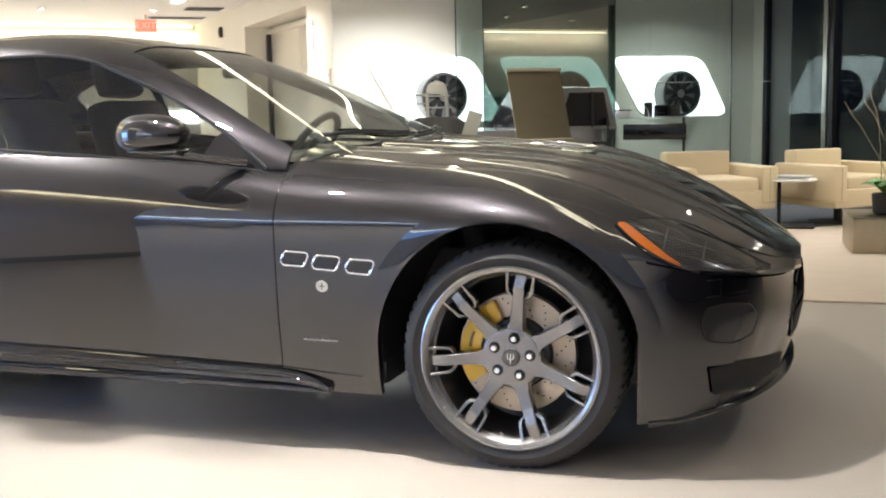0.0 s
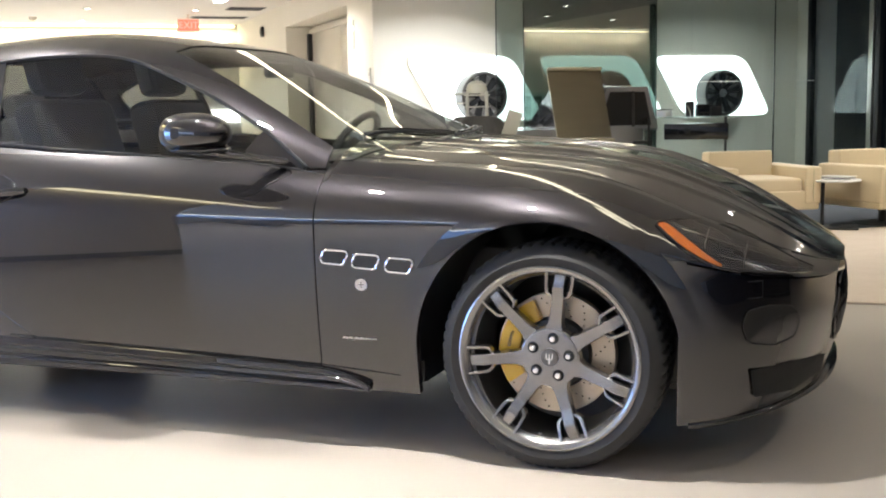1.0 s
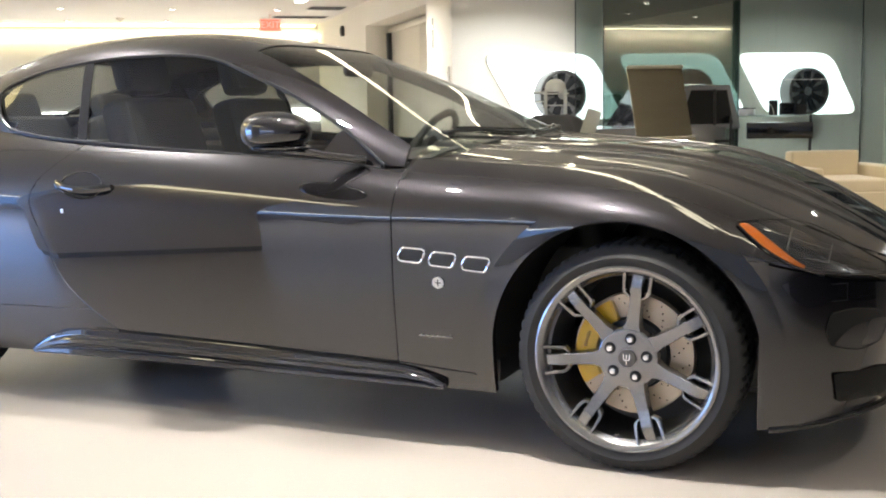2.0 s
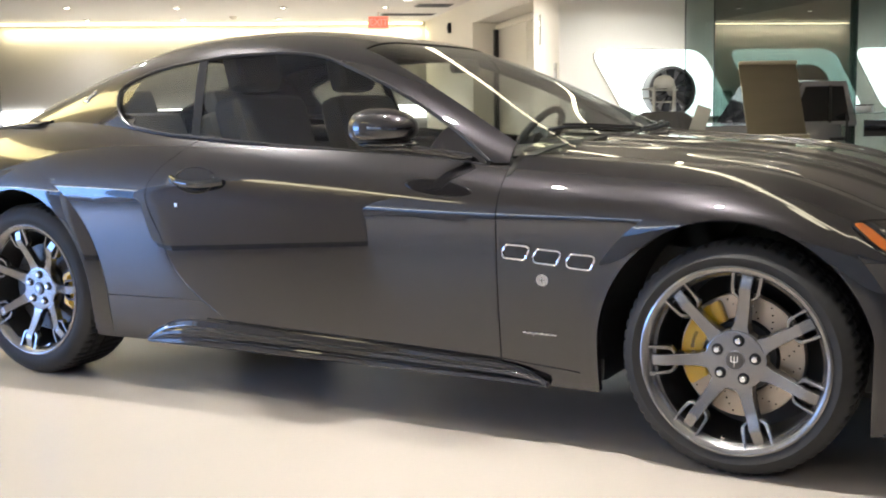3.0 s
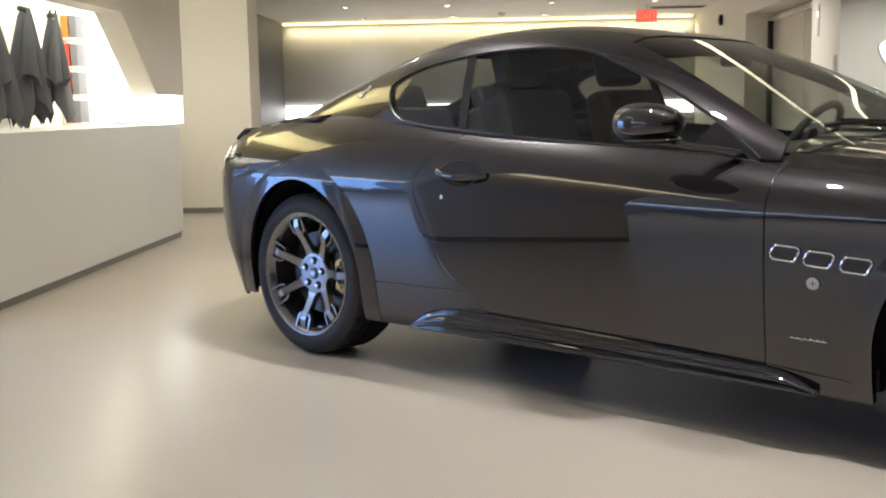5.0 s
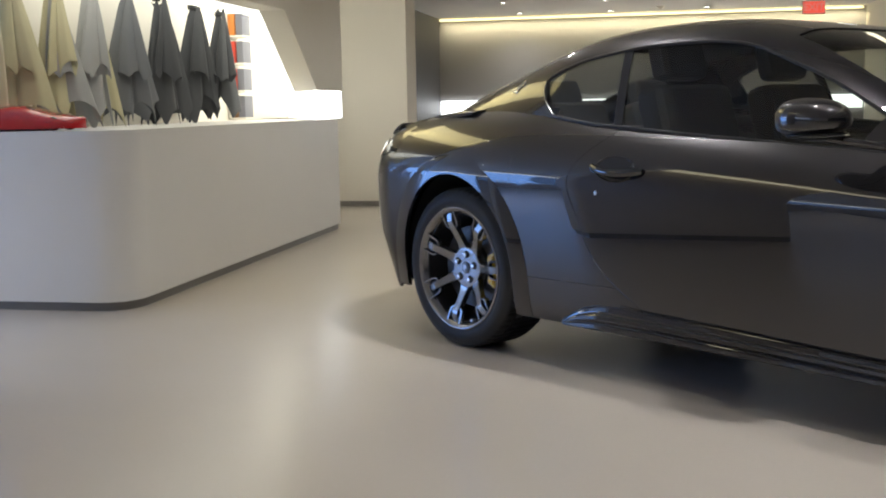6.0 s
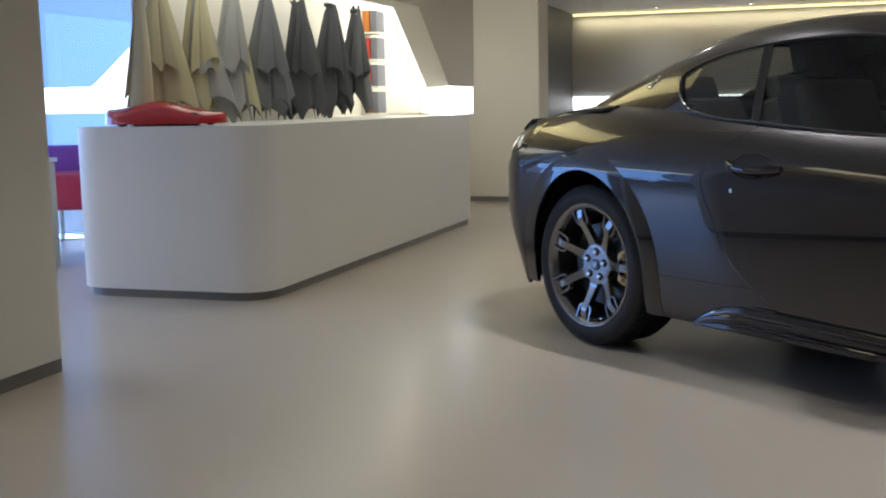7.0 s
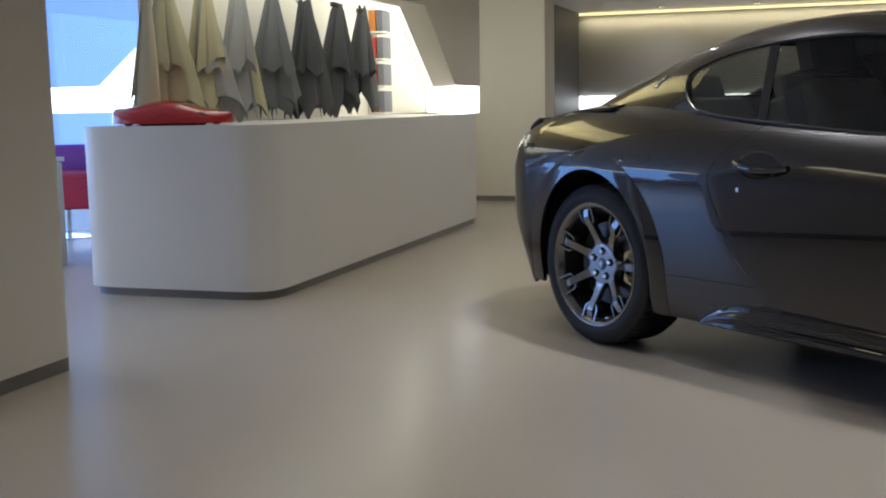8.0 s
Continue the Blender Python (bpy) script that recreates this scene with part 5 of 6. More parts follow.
part("case", box((0, 0, 0), (0.05, 0.10, 0.16), 0.01), M["black"], al)
part("grille", box((-0.03, 0, 0.0), (0.01, 0.07, 0.08), 0.003), M["wall_dark"], al)
in_room(al, 3.44, 17.6, 2.33)

# ---- backlit wheel niches
shape = rounded([(0.0, 1.665), (1.31, 1.665), (1.73, 0.915), (0.44, 0.915)], 0.19, 8)
def niche(a0):
    n = thing("wheel_niche", "backlit white slanted wall niche showing a wheel", "display niche", "wheel niches")
    bm = bmesh.new()
    bm.faces.new([bm.verts.new((x, 0.0, z)) for x, z in shape])
    part("light_panel", bm, M["panel"], n, smooth=False)
    part("edge", tube([(x, -0.012, z) for x, z in shape], 0.012, 6, True), M["wall"], n)
    disp = part("display_wheel", lathe([(0.275, -0.20), (0.270, -0.225), (0.240, -0.230), (0.232, -0.20), (0.225, -0.05), (0.275, -0.03)], 56, closed=True, m=pose(0.88, 0, 1.20)), M["rim_dark"], n, "dark wheel on display")
    for k in range(9):
        bm = bmesh.new()
        radial_bar(bm, 2 * math.pi * k / 9 + 0.2, [(0.03, 0, 0.022, -0.195, -0.15), (0.12, 0, 0.030, -0.20, -0.16), (0.236, 0, 0.046, -0.215, -0.18)])
        bmesh.ops.recalc_face_normals(bm, faces=bm.faces)
        bm.transform(pose(0.88, 0, 1.20))
        part("wheel_spoke", bm, M["lamp_dark"], disp)
    part("wheel_boss", lathe([(0.0005, -0.205), (0.05, -0.20), (0.06, -0.15)], 24, m=pose(0.88, 0, 1.20)), M["steel"], disp)
    part("wheel_back", lathe([(0.0005, -0.155), (0.226, -0.155), (0.226, -0.14), (0.0005, -0.14)], 40, m=pose(0.88, 0, 1.20)), M["wall_grey"], disp)
    part("axle", lathe([(0.0005, -0.16), (0.03, -0.16), (0.03, 0.0)], 12, m=pose(0.88, 0, 1.20)), M["black"], disp)
    return n
M["panel"] = mat("backlit_panel", (0.9, 0.92, 0.9), 0.4, emit=(0.93, 1.0, 0.95), power=1.9)
n0 = niche(0)
in_room(n0, 3.79, 11.592)
for a in (5.38, 6.90):
    copy_thing(n0, ROOM @ pose(a, 11.592, 0))

# ---- glass screens before the panel wall, glazing on the night side
M["smoke_glass"] = glass_mat("smoked_glass", (0.34, 0.43, 0.40), base=0.26)
M["pale_glass"] = glass_mat("green_tinted_glass", (0.78, 0.83, 0.82), base=0.07)
M["clear_glass"] = glass_mat("clear_glass", (0.86, 0.90, 0.89), base=0.05)
M["night_glass"] = glass_mat("double_glazing", (0.80, 0.84, 0.84), base=0.06)
for a0, a1, m, lab in ((4.78, 5.10, "pale_glass", "narrow green-tinted glass screen"), (5.11, 6.78, "smoke_glass", "tall smoked glass screen"), (6.79, 8.42, "clear_glass", "tall clear glass screen"), (8.43, 9.02, "clear_glass", "narrow clear glass screen")):
    g = thing("glass_screen", lab, "glass screen", "glass screens")
    p = part("pane", box((0, 0, 1.31), (a1 - a0, 0.012, 2.60)), M[m], g, smooth=False)
    part("edge_strip", box((-(a1 - a0) / 2 - 0.004, -0.001, 1.31), (0.008, 0.016, 2.60)), M["black"], g)
    # a thin pale line runs across the clear panes
    if m == "clear_glass":
        part("joint", box((0, -0.009, 1.335), (a1 - a0, 0.004, 0.010)), M["pale"], g)
    part("floor_channel", box((0, 0, 0.012), (a1 - a0, 0.04, 0.024), 0.003), M["steel"], g)
    in_room(g, (a0 + a1) / 2, 11.28)
win = thing("window_1", "dark night glazing with slim mullions", "window", kind="structure")
for b0, b1 in ((7.45, 11.40), (-6.2, 2.30)):
    part("pane", box((0, (b0 + b1) / 2, 1.31), (0.012, b1 - b0, 2.60)), M["night_glass"], win, smooth=False)
    part("sill", box((0, (b0 + b1) / 2, 0.03), (0.14, b1 - b0, 0.06), 0.004), M["black"], win)
for b in (11.35, 10.28, 10.17, 8.6, 7.45, 2.25, 0.6, -1.0, -2.6, -4.2, -5.8):
    part("mullion", box((-0.03, b, 1.31), (0.07, 0.07, 2.60), 0.005), M["steel"] if b == 10.28 else M["black"], win)
in_room(win, 9.05, 0)
win2 = thing("window_2", "shop window with slim white mullions and blue evening outside", "window", kind="structure")
pn = part("pane", box((0, 2.7, 1.30), (0.012, 17.7, 2.10)), M["clear_glass"], win2, smooth=False)
pn.visible_shadow = False
for b in (-6.0, -3.2, -0.4, 2.4, 5.2, 8.0, 10.8):
    part("mullion", box((0, b, 1.30), (0.08, 0.06, 2.10), 0.005), M["pale"], win2)
in_room(win2, -9.3, 0)
win3 = thing("window_3", "end window with blue evening light outside", "window", kind="structure")
pn = part("pane", box((0, 0, 1.37), (4.0, 0.012, 2.25)), M["clear_glass"], win3, smooth=False)
pn.visible_shadow = False
for a in (-1.98, 1.98):
    part("mullion", box((a, 0, 1.37), (0.05, 0.07, 2.25), 0.005), M["pale"], win3)
in_room(win3, -7.18, 11.64)

# ---- leather samples, hung over the counter
def tri(x):
    return 2 / math.pi * math.asin(0.985 * math.sin(x))


def drape(wid, hgt, rnd, long, deep):
    """A hide hung from one point: a few broad pleats run down from the hook, and the corners of the skin hang as points."""
    bm = bmesh.new()
    na, nr = 72, 14
    turn = rnd.uniform(0, 6.28)
    corners = [(turn + 2 * math.pi * (k + rnd.uniform(-0.18, 0.18)) / 4, long * rnd.uniform(0.85, 1.0)) for k in range(4)]
    p1, p3 = rnd.uniform(-0.5, 0.5), rnd.uniform(0, 6.28)
    sway = rnd.uniform(-0.06, 0.06)

    def edge(a):
        c, d = math.cos(a), math.sin(a)
        best = 1.0
        for (a0, r0), (a1, r1) in zip(corners, corners[1:] + corners[:1]):
            px, py, qx, qy = r0 * math.cos(a0), r0 * math.sin(a0), r1 * math.cos(a1), r1 * math.sin(a1)
            det = c * (py - qy) - d * (px - qx)
            if abs(det) > 1e-6:
                r, t = (px * (py - qy) - py * (px - qx)) / det, (c * py - d * px) / det
                if r > 0 and -1e-6 <= t <= 1 + 1e-6:
                    best = min(best, r)
        return 0.42 + 0.58 * best

    hook = bm.verts.new((0, 0, 0))
    rings = []
    for j in range(1, nr + 1):
        ring = []
        for i in range(na):
            a = 2 * math.pi * i / na
            r = edge(a) * j / nr
            side = 0.86 * tri(a + p1) + 0.18 * tri(3 * a + p3)
            x = 0.5 * wid * (0.05 + 0.95 * r ** 0.85) * side + sway * r * r
            y = deep * r * (0.7 * math.cos(a + p1) + 0.55 * tri(3 * a + p3 + 1.57))
            ring.append(bm.verts.new((x, y, -hgt * r)))
        rings.append(ring)
    for i in range(na):
        bm.faces.new((hook, rings[0][i], rings[0][(i + 1) % na]))
    for A, B in zip(rings, rings[1:]):
        for i in range(na):
            bm.faces.new((A[i], B[i], B[(i + 1) % na], A[(i + 1) % na]))
    bm.normal_update()
    bmesh.ops.solidify(bm, geom=bm.faces[:], thickness=0.002)
    return bm


def hide(wid, hgt, seed, mat_name, label):
    rnd = random.Random(seed)
    t = thing("leather_sample", label, "leather sample", "hanging leather samples")
    skin = part("hide", drape(wid * 1.38, hgt * 1.06, rnd, 1.0, 0.07), M[mat_name], t, sharp=22)
    if wid > 0.3:
        flap = drape(wid * 1.05, hgt, rnd, 0.45, 0.05)
        flap.transform(Matrix.Translation((0.02 * (1 if seed % 2 else -1), -0.075, 0.0)))
        part("flap", flap, M[mat_name], skin, sharp=22)
    part("hook", tube([(0, 0, -0.01), (0, 0.0, 0.03), (0.012, 0, 0.045), (0.012, 0, 0.06)], 0.005, 6), M["black"], t)
    part("clip", box((0, 0, -0.002), (0.055, 0.04, 0.035), 0.008), M["black"], t)
    return t


M["hide_cream"] = mat("cream_hide", (0.58, 0.52, 0.36), 0.6, vary=0.12, scale=6, bump=0.15, bscale=120)
M["hide_sand"] = mat("sand_hide", (0.46, 0.42, 0.26), 0.6, vary=0.12, scale=6, bump=0.15, bscale=120)
M["hide_pale"] = mat("pale_grey_hide", (0.33, 0.33, 0.32), 0.6, vary=0.10, scale=6, bump=0.15, bscale=120)
M["hide_grey"] = mat("grey_hide", (0.14, 0.145, 0.155), 0.6, vary=0.12, scale=6, bump=0.15, bscale=120)
M["hide_dark"] = mat("dark_grey_hide", (0.06, 0.062, 0.068), 0.6, vary=0.15, scale=6, bump=0.15, bscale=120)
ROWH = [("hide_cream", "cream", 5.43, 0.22), ("hide_sand", "sand yellow", 5.77, 0.40), ("hide_sand", "sand yellow", 6.02, 0.36), ("hide_pale", "pale grey", 6.20, 0.36), ("hide_pale", "pale grey", 6.42, 0.36), ("hide_sand", "sand yellow", 6.66, 0.28), ("hide_grey", "mid grey", 6.92, 0.38), ("hide_grey", "mid grey", 7.14, 0.38), ("hide_dark", "dark grey", 7.42, 0.40), ("hide_dark", "dark grey", 7.72, 0.40), ("hide_dark", "charcoal", 8.02, 0.40), ("hide_dark", "charcoal", 8.32, 0.40), ("hide_dark", "charcoal", 8.54, 0.32)]
for k, (mn, cname, b, wd) in enumerate(ROWH):
    top_ = 1.83 + 0.012 * (k % 3)
    h = hide(wd, top_ - 0.985, 7 + k, mn, "%s leather sample hanging from a black hook" % cname)
    in_room(h, -3.48 - 0.09 * (k % 2) - (0.10 if k < 3 else 0.0), b + (0.14 if k < 3 else 0.0), top_, 40 + 7 * (k % 3))
rail_ = thing("hanging_rail", "slim chrome rail holding the leather samples", "rail")
part("bar", tube([(0, -1.7, 0), (0, 1.7, 0)], 0.010, 10), M["chrome"], rail_)
for b in (-1.65, 1.65):
    part("bracket", box((-0.14, b, 0), (0.28, 0.02, 0.02), 0.003), M["chrome"], rail_)
in_room(rail_, -3.47, 7.6, 1.90)

# ---- sample books on small shelves
M["book_orange"] = mat("orange_cloth", (0.55, 0.20, 0.04), 0.6, vary=0.1, bump=0.05)
M["book_red"] = mat("red_cloth", (0.50, 0.05, 0.03), 0.6, vary=0.1, bump=0.05)
M["book_grey"] = mat("grey_cloth", (0.16, 0.16, 0.19), 0.6, vary=0.1, bump=0.05)
M["book_brown"] = mat("brown_cloth", (0.22, 0.12, 0.06), 0.6, vary=0.1, bump=0.05)
sh = thing("sample_shelf", "white wall shelves for sample books", "shelf")
for k in range(4):
    part("shelf_board", box((0, 0, 0.24 * k), (0.16, 0.27, 0.015), 0.002), M["wall"], sh)
part("shelf_back", box((-0.075, 0, 0.46), (0.01, 0.27, 0.94)), M["wall"], sh)
in_room(sh, -3.66, 9.46, 0.985)
cols = [("book_brown", "book_grey"), ("book_red", "book_grey"), ("book_red", "book_grey"), ("book_orange", "book_grey")]
for k in range(4):
    for j in range(2):
        b = thing("sample_book", "%s cloth sample book standing on a white shelf" % {"book_grey": "grey", "book_brown": "brown", "book_red": "red", "book_orange": "orange"}[cols[k][j]], "book", "sample books")
        part("cover", box((0, 0, 0.095), (0.062, 0.20, 0.19), 0.006), M[cols[k][j]], b)
        part("pages", box((0, 0.004, 0.095), (0.046, 0.195, 0.194)), M["pale"], b)
        in_room(b, -3.695 + 0.068 * j, 9.46, 0.993 + 0.24 * k, 2 * (j - 1))

# ---- red scale model on the counter
model = thing("model_car", "glossy red scale model car lying on the counter", "model car")
def mbody(u, v):
    x = (u - 0.5) * 0.72
    prof = 0.100 + 0.045 * math.exp(-((x + 0.03) / 0.17) ** 2) - 0.03 * max(0, x / 0.36) ** 2
    w = 0.150 * (1 - abs(2 * u - 1) ** 5) ** 0.5
    t = math.pi * v
    y = w * math.cos(t) * (1.0 if abs(math.cos(t)) > 0.5 else 1.0)
    z = 0.012 + (prof - 0.012) * math.sin(t) ** 0.5
    return Vector((x, y, z))
M["model_red"] = mat("red_lacquer", (0.50, 0.01, 0.015), 0.25, coat=1.0, vary=0.05, scale=10)
part("body", patch(40, 20, mbody, 0, out=lambda c: Vector((0, 0, 1))), M["model_red"], model)
part("base", box((0.0, 0, 0.012), (0.34, 0.16, 0.024), 0.008), M["black"], model)
for x in (-0.22, 0.22):
    for y in (-0.115, 0.115):
        part("wheel", lathe([(0.0005, -0.012), (0.03, -0.012), (0.038, -0.006), (0.038, 0.012)], 20, m=pose(x, y, 0.038)), M["tyre"], model)
part("canopy", patch(12, 10, lambda u, v: Vector((-0.14 + 0.24 * u, 0.07 * math.cos(math.pi * v), 0.118 + 0.024 * math.sin(math.pi * u) ** 0.5 * math.sin(math.pi * v) ** 0.7)), 0, out=lambda c: Vector((0, 0, 1))), M["gloss_black"], model)
in_room(model, -3.46, 5.60, 0.97, 8)

# ---- red armchair and white pedestal table behind the counter
M["violet"] = mat("violet_cloth", (0.30, 0.10, 0.42), 0.7, vary=0.1, scale=8, bump=0.08, bscale=160)
rc = thing("red_armchair", "low red leather swivel armchair with violet back on chrome foot", "armchair")
part("seat", box((0, -0.05, 0.40), (0.62, 0.58, 0.30), 0.05, seg=3), M["red"], rc)
part("backrest", box((0, 0.27, 0.58), (0.62, 0.12, 0.38), 0.05, seg=3), M["violet"], rc, "violet padded backrest")
for sx in (-1, 1):
    part("arm", box((sx * 0.31, 0, 0.43), (0.10, 0.58, 0.30), 0.04, seg=3), M["red"], rc)
part("post", lathe([(0.025, 0.02), (0.025, 0.30)], 16, "z"), M["chrome"], rc)
part("foot", lathe([(0.0005, 0.03), (0.10, 0.025), (0.28, 0.008), (0.28, 0.0)], 36, "z"), M["chrome"], rc)
in_room(rc, -5.95, 7.9, 0, 20)
pt = thing("cream_cabinet", "slim cream cabinet beside the pier", "cabinet")
part("body", box((0, 0, 0.36), (0.5, 0.30, 0.72), 0.02), M["leather_tan"], pt)
part("top", box((0, 0, 0.735), (0.52, 0.32, 0.03), 0.005), M["wall"], pt)
in_room(pt, -5.09, 6.25, 0, 0)

# ---- seating corner
def armchair(swivel):
    c = thing("armchair", "cream leather cube armchair" + (" on a swivel base" if swivel else " on short dark legs"), "armchair", "lounge armchairs")
    zb = 0.165
    part("base", box((0, 0, zb + 0.08), (0.76, 0.74, 0.16), 0.02, seg=3), M["leather_tan"], c)
    part("seat_cushion", box((0, -0.06, zb + 0.205), (0.50, 0.60, 0.12), 0.035, seg=3), M["leather_tan"], c)
    part("backrest", box((0, 0.29, zb + 0.31), (0.54, 0.16, 0.36), 0.03, seg=3, m=pose(0, 0, 0, -3)), M["leather_tan"], c)
    for sx in (-1, 1):
        part("arm", box((sx * 0.325, 0, zb + 0.205), (0.13, 0.76, 0.31), 0.022, seg=3), M["leather_tan"], c)
        part("seam", tube([(sx * 0.325, -0.383, zb + 0.07), (sx * 0.325, -0.383, zb + 0.345)], 0.003, 5), M["hide_sand"], c)
    if swivel:
        part("post", lathe([(0.035, 0.02), (0.035, zb + 0.02)], 16, "z"), M["black"], c)
        part("foot", lathe([(0.0005, 0.02), (0.24, 0.014), (0.25, 0.0)], 36, "z"), M["black"], c)
    else:
        for sx in (-1, 1):
            for sy in (-1, 1):
                part("leg", lathe([(0.022, 0.0), (0.026, zb + 0.01)], 12, "z", m=pose(sx * 0.31, sy * 0.30, 0)), M["black"], c)
    return c
ch = at_world(armchair(True), 0.06, 5.90, 0.012, 28)
ch.matrix_world = ch.matrix_world @ Matrix.Diagonal((1.12, 1.05, 1.0, 1))
at_world(armchair(True), 1.13, 6.30, 0.012, 42)
tb = thing("side_table", "small round white side table on a dark post", "side table")
part("tabletop", lathe([(0.0005, 0.415), (0.20, 0.415), (0.21, 0.405), (0.20, 0.395), (0.0005, 0.395)], 40, "z"), M["desk"], tb)
part("post", lathe([(0.016, 0.01), (0.016, 0.40)], 14, "z", m=pose(-0.10, 0, 0)), M["black"], tb)
part("foot", box((-0.02, 0, 0.008), (0.42, 0.34, 0.016), 0.004), M["black"], tb)
at_world(tb, 0.74, 5.86, 0.012)
for k in range(3):
    mg = thing("magazine", "thin magazine lying on the side table", "magazine", "magazines")
    part("cover", box((0, 0, 0.004), (0.20, 0.26, 0.008), 0.001), M["wall_grey"] if k % 2 else M["pale"], mg)
    part("pages", box((0.002, 0, 0.004), (0.197, 0.255, 0.005)), M["wall"], mg)
    at_world(mg, 0.73 + 0.01 * k, 5.86, 0.427 + 0.0085 * k, 15 + 25 * k)
bx = thing("planter_table", "low brushed bronze cube table", "low table")
part("body", box((0, 0, 0.12), (0.66, 0.66, 0.24), 0.008), M["bronze_pale"], bx)
part("top", box((0, 0, 0.246), (0.67, 0.67, 0.012), 0.003), M["bronze"], bx)
at_world(bx, 1.47, 4.52, 0.012, 4)
pot = thing("orchid", "orchid with broad green leaves and bare twigs in a dark pot", "plant")
part("pot", lathe([(0.0005, 0.0), (0.062, 0.0), (0.08, 0.02), (0.09, 0.15), (0.082, 0.155), (0.075, 0.02)], 28, "z"), M["black"], pot, "dark glazed pot")
M["leaf"] = mat("green_leaf", (0.06, 0.17, 0.02), 0.35, vary=0.25, scale=20, bump=0.05)
M["twig"] = mat("pale_twig", (0.24, 0.19, 0.13), 0.7, vary=0.3, scale=30, bump=0.2)
for k in range(7):
    a = 2.1 + k * 2.4
    def leaf(u, v, a=a, k=k):
        L = 0.17 + 0.03 * (k % 3)
        r = u * L
        w = 0.042 * math.sin(math.pi * min(1, u * 0.95 + 0.05)) ** 0.7 * (2 * v - 1)
        z = 0.16 + 0.10 * math.sin(u * 2.4) * (1 - 0.2 * (k % 2)) - 0.4 * abs(w)
        return Vector((r * math.cos(a) - w * math.sin(a), r * math.sin(a) + w * math.cos(a), z))
    part("leaf", patch(10, 4, leaf, 0.002, out=lambda c: Vector((0, 0, 1))), M["leaf"], pot)
rnd = random.Random(4)
for k in range(5):
    p = Vector((rnd.uniform(-0.03, 0.03), rnd.uniform(-0.03, 0.03), 0.14))
    pts = [p.copy()]
    d = Vector((rnd.uniform(-0.15, 0.25), rnd.uniform(-0.3, 0.3), 1.0)).normalized()
    for q in range(11):
        d = (d + Vector((rnd.uniform(-0.35, 0.35), rnd.uniform(-0.4, 0.4), rnd.uniform(-0.05, 0.3)))).normalized()
        p = p + d * 0.07
        pts.append(p.copy())
    part("twig", tube(pts, 0.003, 5), M["twig"], pot)
at_world(pot, 1.38, 4.40, 0.264)

# ---- stands behind the car
st = thing("information_stand", "bronze information plate leaning on a slim stand", "sign stand")
part("plate", box((0, 0, 0.0), (0.314, 0.012, 0.395), 0.003, pose(0, 0, 1.087, -22, 0, 0)), M["bronze"], st)
part("lip", box((0, -0.012, 0.195), (0.314, 0.028, 0.014), 0.003, pose(0, 0, 1.087, -22, 0, 0)), M["hide_cream"], st)
part("base_block", box((0.01, -0.02, 0.45), (0.30, 0.20, 0.90), 0.01), M["bronze_pale"], st)
at_world(st, -0.56, 1.92, 0, 36)
br = thing("brochure_holder", "small pale leaning brochure holder", "brochure holder")
part("panel", box((0, 0, 0.10), (0.085, 0.01, 0.22), 0.003, pose(0, 0, 0.86, -20, 18, 0)), M["pale"], br)
part("foot", lathe([(0.0005, 0.86), (0.012, 0.86), (0.012, 0.02), (0.14, 0.012), (0.14, 0.0)], 24, "z"), M["steel"], br)
at_world(br, -1.06, 2.2, 0, 14)

# merchandise stand with a pale cap, over a dark draped plinth
ms = thing("display_stand", "pale tube display stand with two shelves", "display stand")
for x in (-0.075, 0.075):
    for y in (-0.08, 0.08):
        part("upright", tube([(x, y, 0.0), (x, y, 0.19)], 0.011, 8), M["pale"], ms)
for z in (0.07, 0.16):
    part("shelf", box((0, 0, z), (0.20, 0.22, 0.010), 0.003), M["pale"], ms)
for z, l in ((0.10, 0.10), (0.17, 0.13)):
    part("peg", tube([(-0.075, -0.08, z), (-0.075 - l, -0.08, z)], 0.006, 6), M["pale"], ms)
CAPX, CAPY = (-1.90, 4.25)
at_world(ms, CAPX, CAPY, 1.012, 20)
cap_ = thing("cap", "pale peaked cap on the display stand", "cap")
part("crown", lathe([(0.0005, 0.10), (0.04, 0.094), (0.07, 0.07), (0.082, 0.025), (0.082, 0.0)], 28, "z"), M["pale"], cap_)
part("peak", patch(10, 4, lambda u, v: Vector((-0.09 - 0.10 * v * math.sin(math.pi * u), 0.10 * math.cos(math.pi * u), 0.012 - 0.02 * v)), 0.004, out=lambda c: Vector((0, 0, 1))), M["wall_grey"], cap_, "grey peak")
at_world(cap_, CAPX, CAPY, 1.186, 10)
dk = thing("draped_plinth", "dark cloth-draped display plinth", "plinth")
bm = bmesh.new()
rnd = random.Random(9)
nseg = 40
rings = []
for j, (r, z) in enumerate(((0.02, 1.01), (0.14, 1.008), (0.18, 0.985), (0.25, 0.90), (0.30, 0.5), (0.33, 0.2), (0.34, 0.0))):
    rings.append([bm.verts.new(((r + 0.03 * math.sin(k * 1.1 + 0.4 * j) * min(1, j / 3)) * math.cos(2 * math.pi * k / nseg), (r + 0.02 * math.sin(k * 1.1 + 0.4 * j) * min(1, j / 3)) * math.sin(2 * math.pi * k / nseg), z)) for k in range(nseg)])
for A, B in zip(rings, rings[1:]):
    for k in range(nseg):
        bm.faces.new((A[k], A[(k + 1) % nseg], B[(k + 1) % nseg], B[k]))
bm.faces.new(rings[0])
bmesh.ops.recalc_face_normals(bm, faces=bm.faces)
part("drape", bm, M["interior"], dk)
part("foot", lathe([(0.0005, 0.0), (0.29, 0.0), (0.29, 0.03)], 32, "z"), M["black"], dk)
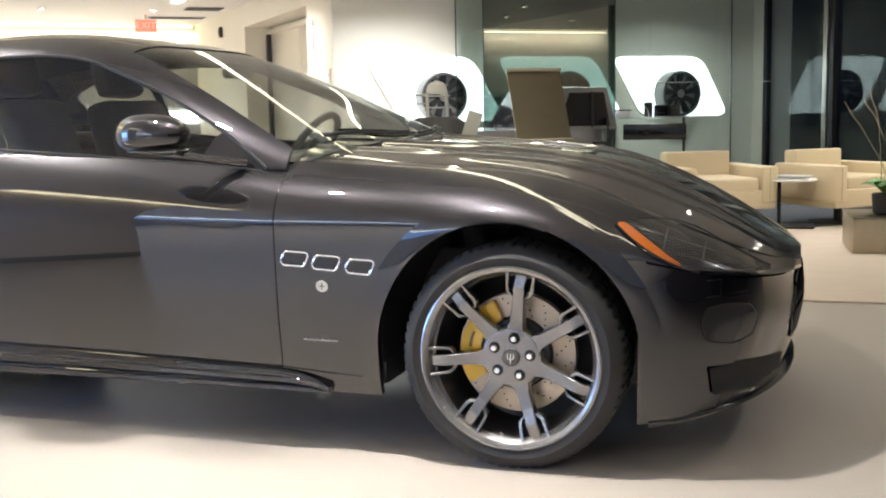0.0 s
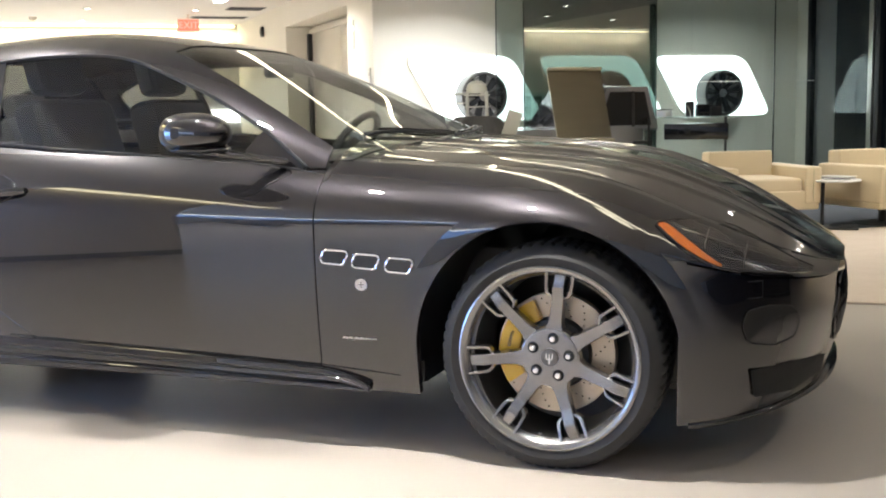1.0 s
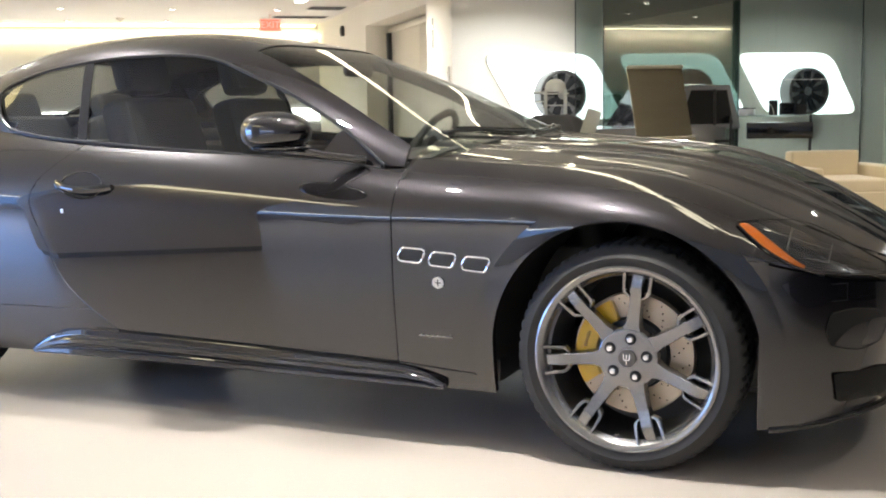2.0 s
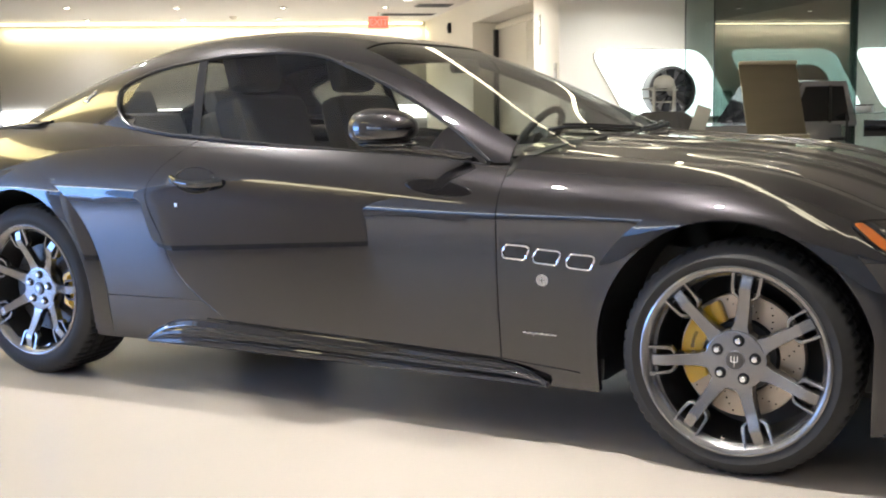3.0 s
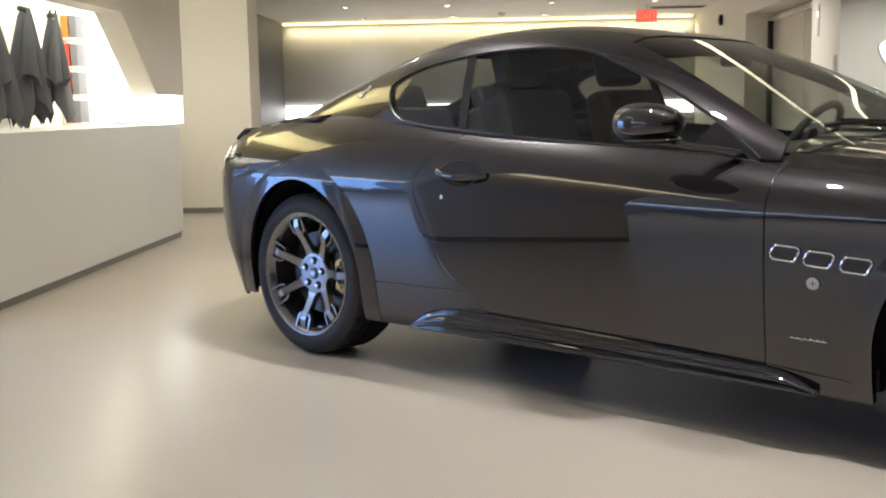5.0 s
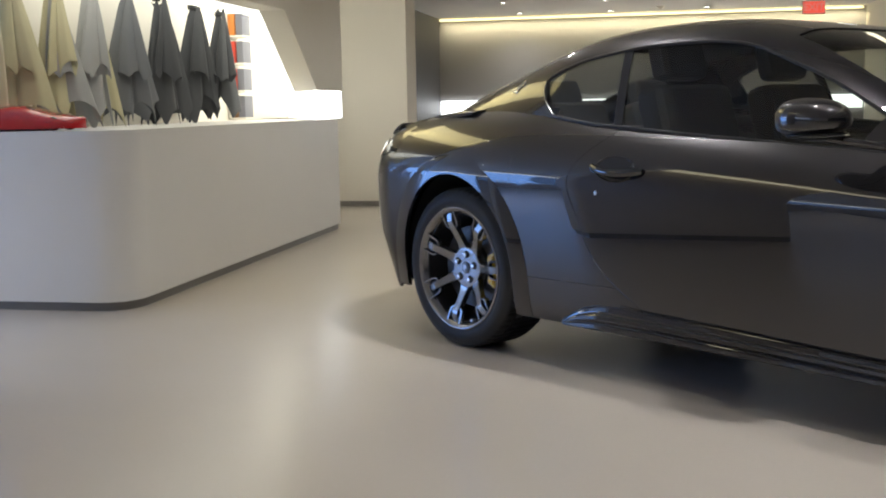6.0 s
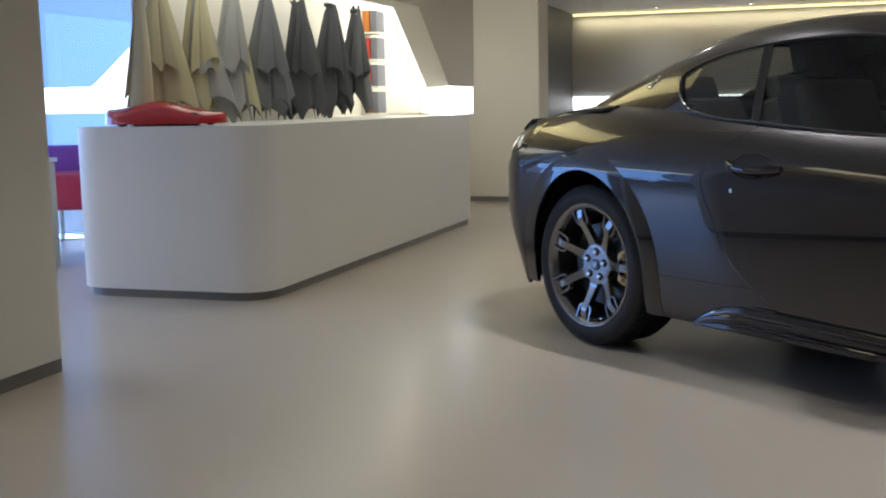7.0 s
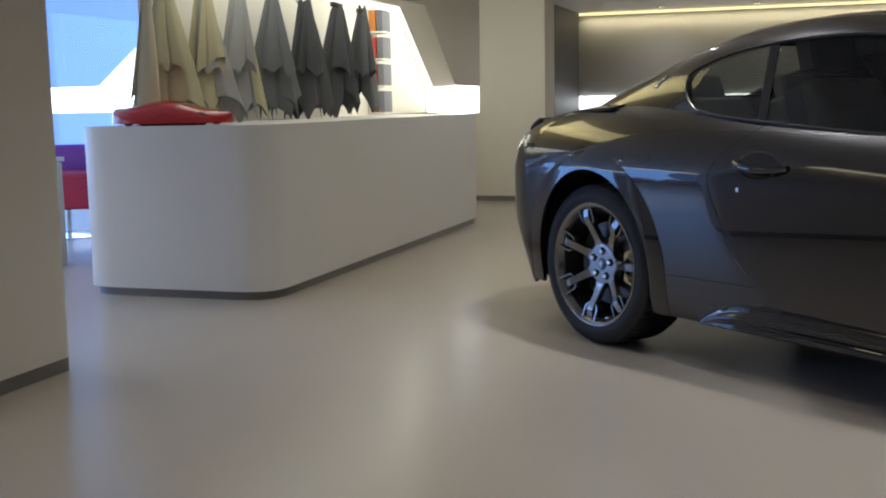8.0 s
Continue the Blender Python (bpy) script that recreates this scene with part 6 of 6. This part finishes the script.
at_world(dk, CAPX - 0.01, CAPY, 0, 0)

# glass-topped show table with small things
tbl = thing("show_table", "dark show table with a glass top", "table")
part("tabletop", box((0, 0, 0.939), (0.80, 0.50, 0.012), 0.003), M["clear_glass"], tbl, "clear glass top")
part("drawer_box", box((0.085, 0, 0.80), (0.60, 0.46, 0.15), 0.006), M["gloss_black"], tbl)
for sx in (-1, 1):
    for sy in (-1, 1):
        part("leg", box((sx * 0.36, sy * 0.21, 0.4665), (0.022, 0.022, 0.933), 0.004), M["black"], tbl)
at_world(tbl, -0.64, 7.0, 0.012, 6)
for k, (dx, sx, sy, sz, mn) in enumerate(((-0.22, 0.14, 0.10, 0.06, "steel"), (0.02, 0.08, 0.08, 0.13, "black"), (0.14, 0.12, 0.10, 0.10, "gloss_black"), (0.26, 0.10, 0.08, 0.09, "black"))):
    it = thing("boxed_item", "small %s display box on the show table" % ("steel" if mn == "steel" else "black"), "box", "show table boxes")
    part("box", box((0, 0, sz / 2), (sx, sy, sz), 0.008), M[mn], it)
    part("lid", box((0, 0, sz + 0.006), (sx * 1.03, sy * 1.03, 0.012), 0.003), M["lamp_dark"], it)
    at_world(it, -0.64 + dx, 6.98 + 0.02 * k, 0.957, 10 * k)
ln = thing("desk_lamp", "thin arched reading lamp on the show table", "lamp")
part("arch", tube([(0.12 * math.cos(t * math.pi / 12), 0, 0.14 * math.sin(t * math.pi / 12)) for t in range(13)], 0.005, 6), M["steel"], ln)
part("foot", lathe([(0.0005, 0.0), (0.03, 0.0), (0.03, 0.01)], 16, "z", m=pose(-0.12, 0, 0)), M["steel"], ln)
at_world(ln, -0.72, 6.90, 0.957, 15)

# ---- a second car, half hidden by the stand
sed = thing("compact_car", "silver two-door compact car parked by the smoked glass", "car")
def sside(x, z):
    w = 0.80 * max(0.0, 1 - (abs(x) / 1.46) ** 8) ** 0.5
    return w if z < 0.72 else w * max(0.1, 1 - ((z - 0.72) / 0.30) ** 2 * 0.12)
for s in (-1, 1):
    part("flank", patch(50, 12, lambda u, v, s=s: Vector((-1.44 + 2.88 * u, s * sside(-1.44 + 2.88 * u, 0.20 + 0.66 * v), 0.20 + 0.66 * v)), 0.01), M["sedan_paint"], sed)
    def cabin_side(u, v, s=s):
        x = 0.66 + 0.74 * u - 0.10 * v * (u - 0.5) + 0.20 * v * (1 - u)
        return Vector((x, s * (0.72 - 0.12 * v), 0.85 + 0.40 * v))
    part("cabin_side", patch(12, 8, cabin_side, 0.01), M["sedan_paint"], sed)
    gl = part("side_glass", patch(12, 8, lambda u, v, s=s: cabin_side(0.10 + 0.80 * u, 0.08 + 0.80 * v, s) + Vector((0, s * 0.006, 0)), 0), M["gloss_black"], sed)
    part("glass_post", tube([cabin_side(0.62, 0.05, s) + Vector((0, s * 0.01, 0)), cabin_side(0.62, 0.9, s) + Vector((0, s * 0.01, 0))], 0.014, 6), M["black"], gl)
    for x in (0.05, 1.16):
        part("door_handle", box((x, s * 0.80, 0.72), (0.16, 0.03, 0.03), 0.01), M["black"], sed)
    for x in (-0.92, 0.92):
        part("wheel", lathe([(0.0005, 0.03), (0.20, 0.03), (0.22, 0.0), (0.29, 0.01), (0.30, 0.06), (0.30, 0.18), (0.0005, 0.18)], 40, m=pose(x, s * 0.80, 0.30, 0, 0, 0 if s < 0 else 180)), M["tyre"], sed)
part("roof", patch(20, 12, lambda u, v: Vector((0.86 + 0.46 * u, (2 * v - 1) * 0.61, 1.245 + 0.03 * (1 - (2 * v - 1) ** 2) * math.sin(math.pi * u) ** 0.5)), 0.01, out=lambda c: Vector((0, 0, 1))), M["sedan_paint"], sed)
part("tail", patch(6, 12, lambda u, v: Vector((1.40 - 0.06 * u, (2 * v - 1) * (0.72 - 0.12 * u), 0.83 + 0.42 * u)), 0.01, out=lambda c: Vector((1, 0, 0))), M["sedan_paint"], sed)
part("windscreen", patch(6, 12, lambda u, v: Vector((0.65 + 0.22 * u, (2 * v - 1) * (0.72 - 0.12 * u), 0.85 + 0.40 * u)), 0, out=lambda c: Vector((-1, 0, 0))), M["gloss_black"], sed)
part("deck", patch(24, 12, lambda u, v: Vector((-1.43 + 2.86 * u, (2 * v - 1) * sside(-1.43 + 2.86 * u, 0.93) * 0.99, 0.855 - 0.12 * max(0.0, 1 - 3 * u) ** 2 + 0.02 * (1 - (2 * v - 1) ** 2))), 0, out=lambda c: Vector((0, 0, 1))), M["sedan_paint"], sed)
in_room(sed, 4.27, 10.1, 0, 0)
